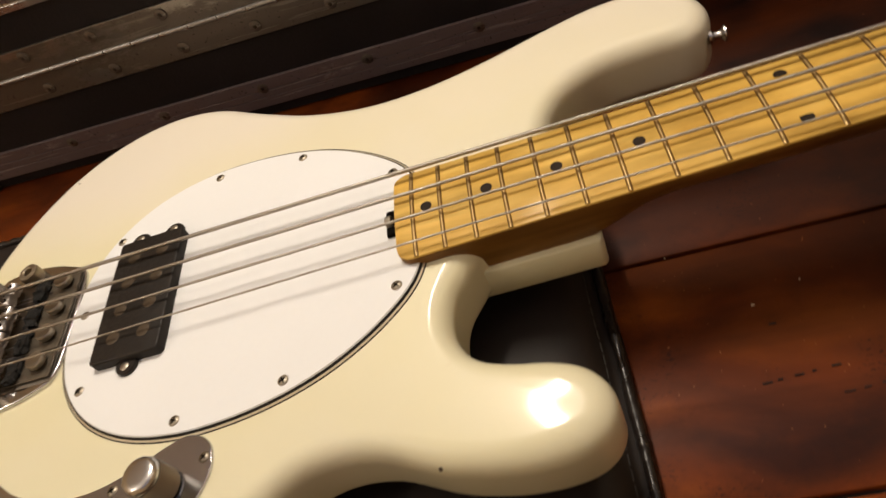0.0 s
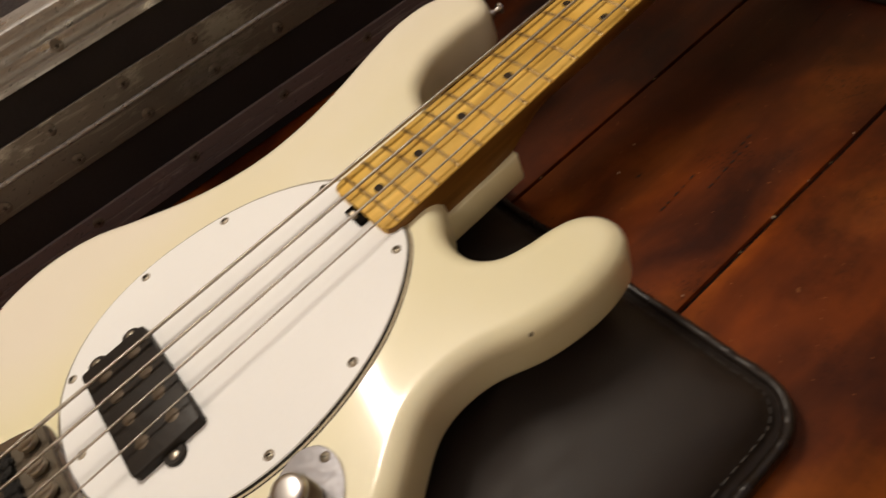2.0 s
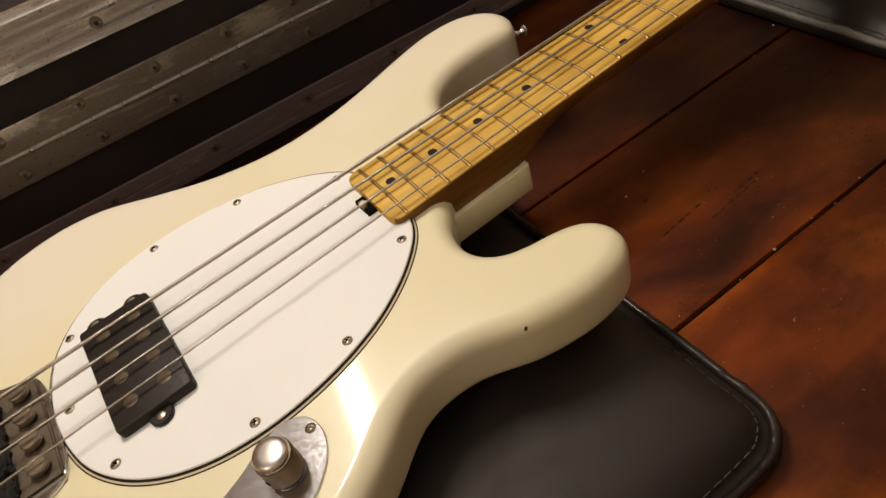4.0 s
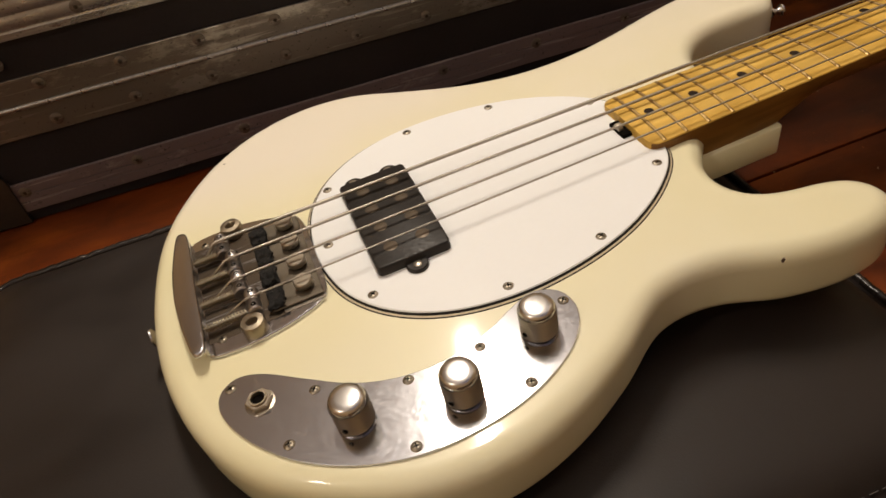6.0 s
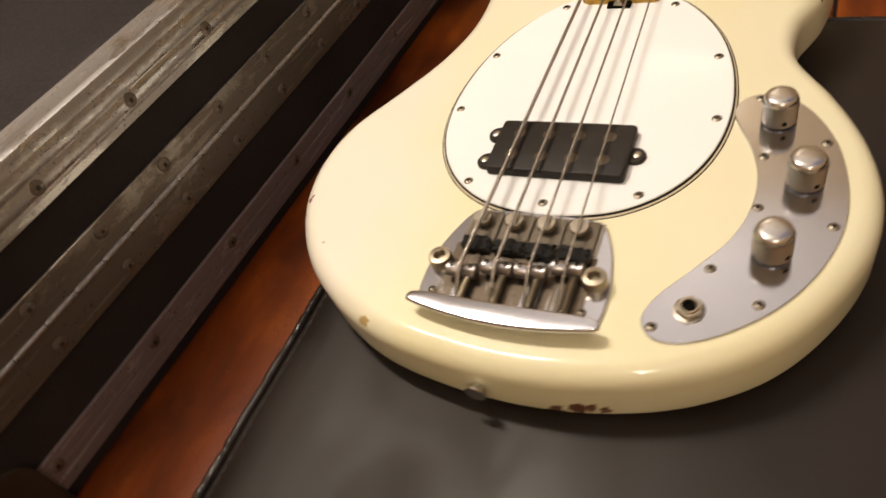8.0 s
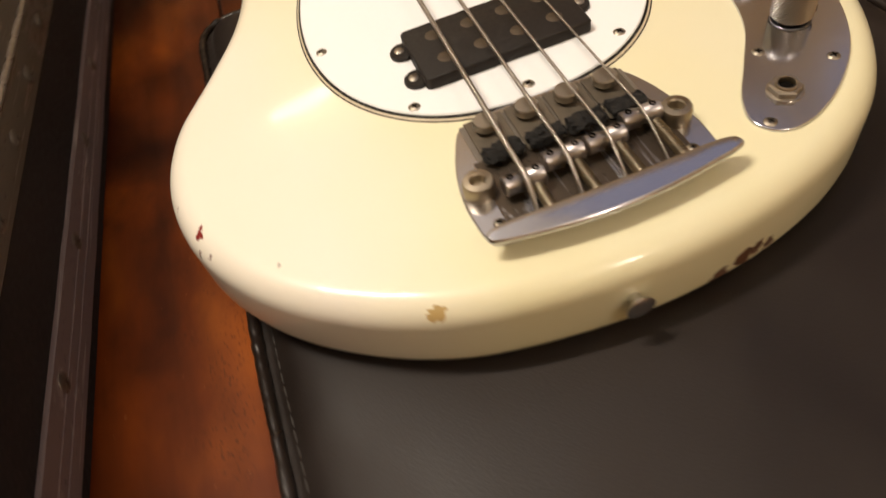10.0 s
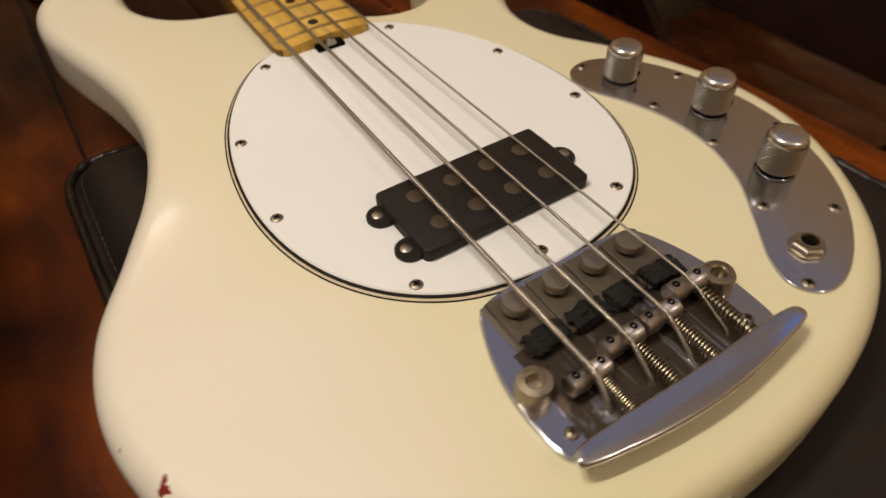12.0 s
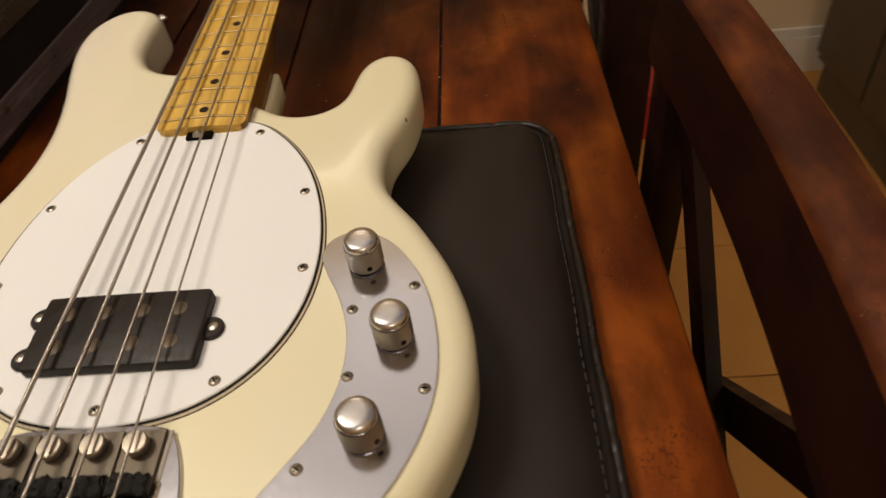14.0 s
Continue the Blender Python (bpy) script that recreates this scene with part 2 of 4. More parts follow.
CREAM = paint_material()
WHITE_PLY = varied("white_plastic", (0.83, 0.85, 0.865), 0.32, spread=0.02, bumpy=0.01, coat=0.2, rough_spread=0.04)
WHITE_PLY.node_tree.nodes["Principled BSDF"].inputs["Specular IOR Level"].default_value = 0.15
AGED_PLY = varied("aged_cream_ply", (0.66, 0.58, 0.42), 0.4, spread=0.05, bumpy=0.0)
BLACK_PLY = varied("black_plastic_ply", (0.010, 0.008, 0.006), 0.6)
BLACK_PLY.node_tree.nodes["Principled BSDF"].inputs["Specular IOR Level"].default_value = 0.2
PICKUP_BLACK = varied("worn_black_plastic", (0.016, 0.013, 0.011), 0.46, spread=0.3, bumpy=0.12)
PICKUP_BLACK.node_tree.nodes["Principled BSDF"].inputs["Specular IOR Level"].default_value = 0.28
MAPLE = wood_material("amber_maple", (0.55, 0.325, 0.056), (0.69, 0.430, 0.088), (0.77, 0.520, 0.135), 0.10, 0.52, 0.04, 2.2)
# the same maple for the neck's sides and back, shade put into its colour
MAPLE_SHADED = wood_material("shaded_amber_maple", (0.13, 0.055, 0.010), (0.20, 0.092, 0.018), (0.27, 0.135, 0.030), 0.10, 0.42, 0.10, 2.2)
DOT = varied("dark_inlay", (0.022, 0.015, 0.010), 0.6)
DOT.node_tree.nodes["Principled BSDF"].inputs["Specular IOR Level"].default_value = 0.12
CHROME = varied("aged_chrome", (0.60, 0.605, 0.645), 0.16, 1.0, spread=0.05, bumpy=0.0, rough_spread=0.03, scale=90)
DULL_CHROME = varied("dull_nickel", (0.40, 0.36, 0.30), 0.36, 1.0, spread=0.12, bumpy=0.0, rough_spread=0.03, scale=120)
SATIN_CHROME = varied("satin_chrome", (0.57, 0.56, 0.55), 0.28, 1.0, spread=0.06, bumpy=0.0, rough_spread=0.015, scale=120)
KNOB_METAL = varied("worn_knob_chrome", (0.60, 0.585, 0.57), 0.26, 1.0, spread=0.02, bumpy=0.0, rough_spread=0.004)
SADDLE_METAL = varied("dull_saddle_steel", (0.44, 0.42, 0.42), 0.33, 1.0, spread=0.15, bumpy=0.05, rough_spread=0.06, scale=200)
KNURL_METAL = varied("knurled_worn_chrome", (0.40, 0.38, 0.35), 0.33, 1.0, spread=0.12, bumpy=0.0, rough_spread=0.04, scale=200)
SCREW_METAL = varied("dull_screw_metal", (0.30, 0.265, 0.21), 0.42, 1.0, spread=0.2, bumpy=0.0, rough_spread=0.04)
BRASSY = varied("tarnished_brass", (0.36, 0.31, 0.235), 0.42, 1.0, spread=0.2, bumpy=0.05)
STEEL_STRING = varied("wound_steel", (0.42, 0.39, 0.345), 0.34, 1.0, spread=0.1, bumpy=0.4, scale=300)
FRET_WIRE = varied("fret_nickel", (0.36, 0.25, 0.11), 0.50, 1.0, bumpy=0.05)
TARNISH = varied("tarnished_plate", (0.13, 0.108, 0.08), 0.52, 0.55, spread=0.3, bumpy=0.03, rough_spread=0.05)
WORN_PLATE = varied("worn_nickel_plate", (0.20, 0.175, 0.145), 0.50, 0.55, spread=0.25, bumpy=0.03, rough_spread=0.06, scale=200)
SPRING = varied("worn_spring_wire", (0.36, 0.31, 0.22), 0.40, 1.0, bumpy=0.0)
FOAM = varied("black_foam", (0.010, 0.009, 0.008), 0.95, spread=0.4, bumpy=1.0, scale=160)
POLE = varied("dull_pole_metal", (0.085, 0.062, 0.040), 0.5, 0.4, spread=0.2)
HOLE = varied("dark_hole", (0.006, 0.005, 0.004), 0.9)
HOLE.node_tree.nodes["Principled BSDF"].inputs["Specular IOR Level"].default_value = 0.03


def leather_material(name="black_leather", gloss=0.0):
    m, nt, b = mat(name)
    v = tex(nt, "Voronoi", 900)
    n = tex(nt, "Noise", 11, (1, 1.6, 1), Detail=5.0, Distortion=0.4)
    link(nt, ramp(nt, n.outputs["Fac"], [(0.3, (0.0110, 0.0074, 0.0058)), (0.75, (0.0180, 0.0124, 0.0098))]), b.inputs["Base Color"])
    link(nt, ramp(nt, n.outputs["Fac"], [(0.30, grey(0.40 - gloss)), (0.70, grey(0.66 - gloss))]), b.inputs["Roughness"])
    b.inputs["Specular IOR Level"].default_value = 0.34
    bump(nt, b, v.outputs["Distance"], 0.10, 0.0005)
    return m


LEATHER = leather_material()
EDGE_LEATHER = leather_material("rolled_black_leather", 0.22)
PALE_EDGE = varied("pale_grey_piping", (0.15, 0.155, 0.14), 0.55, spread=0.25, scale=200, bumpy=0.3)
THREAD = varied("black_thread", (0.035, 0.030, 0.026), 0.7)
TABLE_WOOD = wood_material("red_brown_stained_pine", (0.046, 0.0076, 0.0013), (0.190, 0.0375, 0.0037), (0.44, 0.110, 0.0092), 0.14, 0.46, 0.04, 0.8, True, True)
TABLE_WOOD.node_tree.nodes["Principled BSDF"].inputs["Specular IOR Level"].default_value = 0.15
GAP = varied("dirt_in_joint", (0.006, 0.004, 0.003), 0.9)
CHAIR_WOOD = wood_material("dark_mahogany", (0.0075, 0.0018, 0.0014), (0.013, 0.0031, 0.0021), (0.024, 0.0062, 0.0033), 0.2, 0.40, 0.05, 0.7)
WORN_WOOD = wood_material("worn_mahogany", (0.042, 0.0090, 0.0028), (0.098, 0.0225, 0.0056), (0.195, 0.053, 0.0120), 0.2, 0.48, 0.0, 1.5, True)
CHEST_WOOD = wood_material("glossy_red_brown_wood", (0.035, 0.0085, 0.0030), (0.080, 0.020, 0.0058), (0.145, 0.042, 0.011), 0.2, 0.26, 0.3, 0.9)
TILE = varied("honey_glazed_tile", (0.60, 0.300, 0.068), 0.5, spread=0.16, scale=30, bumpy=0.05)
INSET = varied("brown_inset_tile", (0.16, 0.10, 0.055), 0.4, spread=0.25, scale=90)
GROUT = varied("brown_grout", (0.30, 0.165, 0.055), 0.9)
def worn_metal(name, bright, dull, cover, rough):
    """Old metal: dull stained film worn through to brighter flakes, with long scratches."""
    m, nt, b = mat(name)
    patch = tex(nt, "Noise", 26, (0.5, 1, 1.3), Detail=9.0, Roughness=0.72)
    scratch = tex(nt, "Noise", 240, (0.035, 1, 1), Detail=4.0)
    speck = tex(nt, "Noise", 420, Detail=3.0)
    k = ramp(nt, patch.outputs["Fac"], [(cover, grey(0)), (cover + 0.07, grey(1))])
    k = mix(nt, ramp(nt, scratch.outputs["Fac"], [(0.60, grey(0)), (0.66, grey(0.8))]), k, (1, 1, 1))
    c = mix(nt, k, dull, bright)
    c = mix(nt, ramp(nt, speck.outputs["Fac"], [(0.64, grey(0)), (0.70, grey(0.8))]), c, tuple(v * 0.3 for v in dull))
    link(nt, c, b.inputs["Base Color"])
    b.inputs["Metallic"].default_value = 0.9
    link(nt, mix(nt, k, grey(rough + 0.14), grey(rough - 0.08)), b.inputs["Roughness"])
    bump(nt, b, patch.outputs["Fac"], 0.2, 0.0008)
    return m


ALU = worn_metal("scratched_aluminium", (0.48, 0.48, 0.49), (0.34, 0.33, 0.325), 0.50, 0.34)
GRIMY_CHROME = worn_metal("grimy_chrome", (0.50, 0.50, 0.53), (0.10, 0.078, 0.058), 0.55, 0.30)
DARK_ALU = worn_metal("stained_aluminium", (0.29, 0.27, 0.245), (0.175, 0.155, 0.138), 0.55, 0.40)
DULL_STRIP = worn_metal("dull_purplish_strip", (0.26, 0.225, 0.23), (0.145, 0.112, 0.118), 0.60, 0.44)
DULL_STRIP.node_tree.nodes["Principled BSDF"].inputs["Metallic"].default_value = 0.25
DARK_STEEL = varied("dark_rusted_steel", (0.05, 0.040, 0.032), 0.5, 0.6, spread=0.5, bumpy=0.2)
LAMINATE = varied("black_laminate", (0.019, 0.0155, 0.0165), 0.70, spread=0.3, bumpy=0.25)
LAMINATE.node_tree.nodes["Principled BSDF"].inputs["Specular IOR Level"].default_value = 0.16
WALL_PAINT = varied("cream_wall_paint", (0.74, 0.60, 0.39), 0.75, spread=0.05, scale=12, bumpy=0.15)
CEILING_PAINT = varied("cool_white_ceiling_paint", (0.66, 0.66, 0.68), 0.85, spread=0.04, scale=12)
TRIM_PAINT = varied("white_gloss_trim", (0.80, 0.76, 0.66), 0.35, spread=0.04, scale=20)
CRUMB = varied("pale_crumb", (0.42, 0.33, 0.22), 0.8)
CARTON = varied("olive_brown_board", (0.085, 0.066, 0.038), 0.6, spread=0.15)
RED = varied("red_plastic", (0.50, 0.025, 0.02), 0.35)
BLUE_GLASS, _nt, _b = mat("evening_sky_pane")
_b.inputs["Base Color"].default_value = (0.02, 0.025, 0.04, 1)
_b.inputs["Roughness"].default_value = 0.1
_b.inputs["Emission Color"].default_value = (0.53, 0.495, 0.62, 1)
_b.inputs["Emission Strength"].default_value = 0.47
DEEP_BLUE_GLASS, _nt, _b = mat("deep_blue_sky_pane")
_b.inputs["Base Color"].default_value = (0.02, 0.025, 0.04, 1)
_b.inputs["Roughness"].default_value = 0.1
_b.inputs["Emission Color"].default_value = (0.16, 0.34, 0.90, 1)
_b.inputs["Emission Strength"].default_value = 0.9


# ---------------------------------------------------------------- mesh helpers
def mesh_ob(name, bm, material, parent=None, smooth=True):
    me = bpy.data.meshes.new(name)
    bmesh.ops.recalc_face_normals(bm, faces=bm.faces)
    bm.to_mesh(me)
    bm.free()
    if smooth:
        me.polygons.foreach_set("use_smooth", [True] * len(me.polygons))
        me.set_sharp_from_angle(angle=radians(38))
    me.materials.append(material)
    ob = new(name, me)
    if parent is not None:
        ob.parent = parent
        ob.matrix_parent_inverse = parent.matrix_world.inverted()
    return ob


def part(name, bm, material, parent, label="", smooth=True):
    return tagged(mesh_ob(name, bm, material, parent, smooth), label)


def flat_top(ob):
    """The level faces are shaded flat, so that they mirror as one plane."""
    for f in ob.data.polygons:
        if f.normal.z > 0.9999:
            f.use_smooth = False


def thing(name, at, label, category, group="", kind=""):
    """An Empty at a thing's base, which parents its parts."""
    ob = new(name)
    ob.empty_display_size = 0.02
    ob.matrix_world = Matrix.Translation(at)
    return tagged(ob, label, category, group, kind)


def same_mesh(name, ob, m, parent):
    """Another piece on the same mesh."""
    o = new(name, ob.data)
    o.parent = parent
    o.matrix_parent_inverse = parent.matrix_world.inverted()
    o.matrix_basis = m
    return o


def box(bm, x0, x1, y0, y1, z0, z1, bevel=0.0, seg=2):
    v = bmesh.ops.create_cube(bm, size=1)["verts"]
    for p in v:
        p.co = Vector(((x0 + x1) / 2 + p.co.x * (x1 - x0), (y0 + y1) / 2 + p.co.y * (y1 - y0), (z0 + z1) / 2 + p.co.z * (z1 - z0)))
    if bevel:
        edges = list({e for p in v for e in p.link_edges})
        bmesh.ops.bevel(bm, geom=edges, offset=bevel, segments=seg, profile=0.5, affect="EDGES")
    return bm


def lathe(bm, profile, centre=(0, 0, 0), n=32, m=None):
    """Turn rows of (radius, height) about z."""
    m = m or Matrix.Identity(4)
    rings = []
    for r, h in profile:
        if r <= 1e-6:
            rings.append([bm.verts.new(m @ Vector((centre[0], centre[1], centre[2] + h)))])
        else:
            rings.append([bm.verts.new(m @ Vector((centre[0] + r * math.cos(a), centre[1] + r * math.sin(a), centre[2] + h))) for a in np.linspace(0, 2 * math.pi, n, endpoint=False)])
    skin(bm, rings)
    return bm


def skin(bm, rings, closed=True):
    for a, b in zip(rings, rings[1:]):
        n = max(len(a), len(b))
        for i in range(n if closed else n - 1):
            j = (i + 1) % n
            if len(a) == 1:
                bm.faces.new((a[0], b[i], b[j]))
            elif len(b) == 1:
                bm.faces.new((a[i], a[j], b[0]))
            else:
                bm.faces.new((a[i], a[j], b[j], b[i]))


def cap(bm, ring):
    f = bm.faces.new(ring)
    if len(ring) > 40:
        f.normal_update()
        bmesh.ops.triangulate(bm, faces=[f], ngon_method="EAR_CLIP")


def tube(bm, points, radius, n=10, ends=True):
    """A round tube along points."""
    pts = [Vector(p) for p in points]
    rings, side = [], None
    for i, p in enumerate(pts):
        d = (pts[min(i + 1, len(pts) - 1)] - pts[max(i - 1, 0)]).normalized()
        if side is None:
            side = d.orthogonal().normalized()
        side = (side - d * side.dot(d)).normalized()
        up = d.cross(side)
        r = radius[i] if isinstance(radius, (list, tuple)) else radius
        rings.append([bm.verts.new(p + r * (math.cos(a) * side + math.sin(a) * up)) for a in np.linspace(0, 2 * math.pi, n, endpoint=False)])
    skin(bm, rings)
    if ends:
        cap(bm, rings[0])
        cap(bm, rings[-1])
    return bm


def spline(points, n):
    """A closed Catmull-Rom curve through points, evenly resampled, counter-clockwise."""
    p = np.array(points, float)
    k = len(p)
    out = []
    for i in range(k):
        a, b, c, d = (p[(i + s) % k] for s in (-1, 0, 1, 2))
        t0, t1 = 0.0, np.linalg.norm(b - a) ** 0.5
        t2 = t1 + np.linalg.norm(c - b) ** 0.5
        t3 = t2 + np.linalg.norm(d - c) ** 0.5
        for t in np.linspace(t1, t2, 24, endpoint=False):
            a1 = a * (t1 - t) / (t1 - t0) + b * (t - t0) / (t1 - t0)
            a2 = b * (t2 - t) / (t2 - t1) + c * (t - t1) / (t2 - t1)
            a3 = c * (t3 - t) / (t3 - t2) + d * (t - t2) / (t3 - t2)
            b1 = a1 * (t2 - t) / (t2 - t0) + a2 * (t - t0) / (t2 - t0)
            b2 = a2 * (t3 - t) / (t3 - t1) + a3 * (t - t1) / (t3 - t1)
            out.append(b1 * (t2 - t) / (t2 - t1) + b2 * (t - t1) / (t2 - t1))
    out = np.array(out)
    ring = np.vstack([out, out[:1]])
    s = np.r_[0, np.cumsum(np.linalg.norm(np.diff(ring, axis=0), axis=1))]
    at = np.linspace(0, s[-1], n, endpoint=False)
    out = np.stack([np.interp(at, s, ring[:, 0]), np.interp(at, s, ring[:, 1])], 1)
    area = np.sum(out[:, 0] * np.roll(out[:, 1], -1) - np.roll(out[:, 0], -1) * out[:, 1])
    return out if area > 0 else out[::-1]


def shrunk(line, by):
    """The closed outline moved inwards."""
    d = np.roll(line, -1, 0) - np.roll(line, 1, 0)
    d /= np.linalg.norm(d, axis=1)[:, None]
    return line - by * np.stack([d[:, 1], -d[:, 0]], 1)


def sunk(line, by):
    """As shrunk, in small steps with the line kept smooth, so that tight corners do not fold."""
    steps = max(1, int(by / 0.001))
    for _ in range(steps):
        line = shrunk(line, by / steps)
        line = 0.5 * line + 0.25 * (np.roll(line, 1, 0) + np.roll(line, -1, 0))
    return line


def rounded_slab(bm, line, z0, z1, r_low, r_top, seg=6):
    """An outline with thickness and rounded edges."""
    rings = []
    levels = [(r_low * (1 - math.sin(a)), z0 + r_low * (1 - math.cos(a))) for a in np.linspace(0, math.pi / 2, seg + 1)] if r_low else [(0, z0)]
    levels += [(r_top * (1 - math.cos(a)), z1 - r_top * (1 - math.sin(a))) for a in np.linspace(0, math.pi / 2, seg + 1)] if r_top else [(0, z1)]
    for inset, z in levels:
        rings.append([bm.verts.new((x, y, z)) for x, y in (sunk(line, inset) if inset else line)])
    skin(bm, rings)
    cap(bm, rings[0])
    cap(bm, rings[-1])
    return bm


def rounded_rect(x0, x1, y0, y1, r, n=6):
    out = []
    for cx, cy, a0 in ((x1 - r, y1 - r, 0), (x0 + r, y1 - r, 90), (x0 + r, y0 + r, 180), (x1 - r, y0 + r, 270)):
        out += [(cx + r * math.cos(radians(a)), cy + r * math.sin(radians(a))) for a in np.linspace(a0, a0 + 90, n)]
    return np.array(out)


def screw(parent, x, y, z, r=0.0031, name="screw"):
    """A countersunk cross-head screw."""
    bm = bmesh.new()
    lathe(bm, [(r, 0.0), (r, 0.0004), (r * 0.75, 0.0011), (r * 0.35, 0.0013), (0, 0.0013)], (0, 0, 0), 16)
    ob = part(name, bm, SCREW_METAL, parent)
    ob.matrix_basis = pose(x, y, z, 0, 0, random.uniform(0, 90))
    ob.matrix_parent_inverse = parent.matrix_world.inverted()
    bm = bmesh.new()
    box(bm, -r * 0.55, r * 0.55, -r * 0.12, r * 0.12, 0.0008, 0.00145)
    box(bm, -r * 0.12, r * 0.12, -r * 0.55, r * 0.55, 0.0008, 0.00145)
    slot = mesh_ob("cross_slot", bm, HOLE, None)
    slot.parent = ob
    return ob


# ---------------------------------------------------------------- the room
def shell():
    x0, x1, y0, y1, zf, zc = -2.4, 1.60, -1.8, 2.4, -0.75, 1.95
    yw = -1.62  # face of the south wall
    bm = box(bmesh.new(), x0, x1, y0, y1, zf - 0.12, zf - 0.012)
    floor = tagged(mesh_ob("floor", bm, GROUT, None, False), "honey-coloured tiled floor with small brown inset squares", "floor", kind="structure")
    # ceiling with the opening of a roof window
    wx0, wx1, wy0, wy1 = 0.10, 1.46, -1.58, -0.45
    bm = bmesh.new()
    for b in ((x0 - 0.1, wx0, y0 - 0.1, y1 + 0.1), (wx1, x1 + 0.1, y0 - 0.1, y1 + 0.1), (wx0, wx1, y0 - 0.1, wy0), (wx0, wx1, wy1, y1 + 0.1)):
        box(bm, *b, zc, zc + 0.1)
    tagged(mesh_ob("ceiling", bm, CEILING_PAINT, None, False), "plain cool white painted ceiling of the room", "ceiling", kind="structure")
    win = thing("window_1", (0.82, -1.27, zc), "white framed roof window with blue evening sky behind", "window", kind="structure")
    bm = bmesh.new()
    for b in ((wx0, wx0 + 0.05, wy0, wy1), (wx1 - 0.05, wx1, wy0, wy1), (wx0 + 0.05, wx1 - 0.05, wy0, wy0 + 0.05), (wx0 + 0.05, wx1 - 0.05, wy1 - 0.05, wy1)):
        box(bm, *b, zc + 0.02, zc + 0.08)
    part("window_frame", bm, TRIM_PAINT, win, smooth=False)
    part("pane", box(bmesh.new(), wx0 + 0.05, wx1 - 0.05, wy0 + 0.05, wy1 - 0.05, zc + 0.05, zc + 0.06), BLUE_GLASS, win, smooth=False)
    for name, b in (("wall_east", (x1, x1 + 0.1, y0, y1)), ("wall_west", (x0 - 0.1, x0, y0, y1)), ("wall_north", (x0 - 0.1, x1 + 0.1, y1, y1 + 0.1))):
        tagged(mesh_ob(name, box(bmesh.new(), *b, zf, zc), WALL_PAINT, None, False), "plain warm cream painted plaster wall", "wall", kind="structure")
    # south wall with a high band window
    bm = bmesh.new()
    vx0, vx1, vz0, vz1 = -0.10, 1.30, 1.46, 1.88
    for b in ((x0 - 0.1, vx0, zf, zc), (vx1, x1 + 0.1, zf, zc), (vx0, vx1, zf, vz0), (vx0, vx1, vz1, zc)):
        box(bm, b[0], b[1], yw - 0.1, yw, b[2], b[3])
    tagged(mesh_ob("wall_south", bm, WALL_PAINT, None, False), "plain warm cream painted wall with window opening", "wall", kind="structure")
    band = thing("window_2", (0.7, yw, vz0), "white framed band window with blue evening sky behind", "window", kind="structure")
    bm = bmesh.new()
    for b in ((vx0, vx0 + 0.04, vz0, vz1), (vx1 - 0.04, vx1, vz0, vz1), (vx0 + 0.04, vx1 - 0.04, vz0, vz0 + 0.04), (vx0 + 0.04, vx1 - 0.04, vz1 - 0.04, vz1)):
        box(bm, b[0], b[1], yw - 0.07, yw - 0.02, b[2], b[3])
    part("window_frame", bm, TRIM_PAINT, band, smooth=False)
    part("pane", box(bmesh.new(), 0.26, vx1 - 0.04, yw - 0.05, yw - 0.04, vz0 + 0.04, vz1 - 0.04), BLUE_GLASS, band, smooth=False)
    part("mullion", box(bmesh.new(), 0.22, 0.26, yw - 0.07, yw - 0.02, vz0 + 0.04, vz1 - 0.04), TRIM_PAINT, band, smooth=False)
    part("pane", box(bmesh.new(), vx0 + 0.04, 0.22, yw - 0.05, yw - 0.04, vz0 + 0.04, vz1 - 0.04), DEEP_BLUE_GLASS, band, "deep blue pane", smooth=False)
    # baseboards with a moulded top
    for name, b in (("baseboard", (x1 - 0.016, x1, yw, y1)), ("baseboard", (x0, x1 - 0.016, yw, yw + 0.016))):
        bm = box(bmesh.new(), *b, zf, zf + 0.104)
        if b[1] - b[0] < 0.1:
            box(bm, b[0] + 0.004, b[1], b[2], b[3], zf + 0.104, zf + 0.130, 0.003)
        else:
            box(bm, b[0], b[1], b[2], b[3] - 0.004, zf + 0.104, zf + 0.130, 0.003)
        tagged(mesh_ob(name, bm, TRIM_PAINT, None, False), "white painted moulded baseboard along the wall", "baseboard", kind="structure")
    # tiles, with a small dark inset at every other corner
    w, v = (x1 - x0) / 12, (y1 - y0) / 13
    tile = part("tile", box(bmesh.new(), 0.0015, w - 0.0015, 0.0015, v - 0.0015, -0.012, 0, 0.0015, 1), TILE, floor, smooth=False)
    inset = part("inset_tile", box(bmesh.new(), -0.024, 0.024, -0.024, 0.024, -0.010, 0.0012, 0.001, 1), INSET, floor, smooth=False)
    first = True
    for i in range(12):
        for j in range(13):
            m, c = pose(x0 + i * w, y0 + j * v, zf), pose(x0 + i * w, y0 + j * v, zf, 0, 0, 45)
            if first:
                tile.matrix_basis, inset.matrix_basis, first = m, pose(x0 + 6 * w, y0 + 6 * v, zf, 0, 0, 45), False
                continue
            same_mesh("tile", tile, m, floor)
            if (i + j) % 2 and i and j:
                same_mesh("inset_tile", inset, c, floor)



shell()


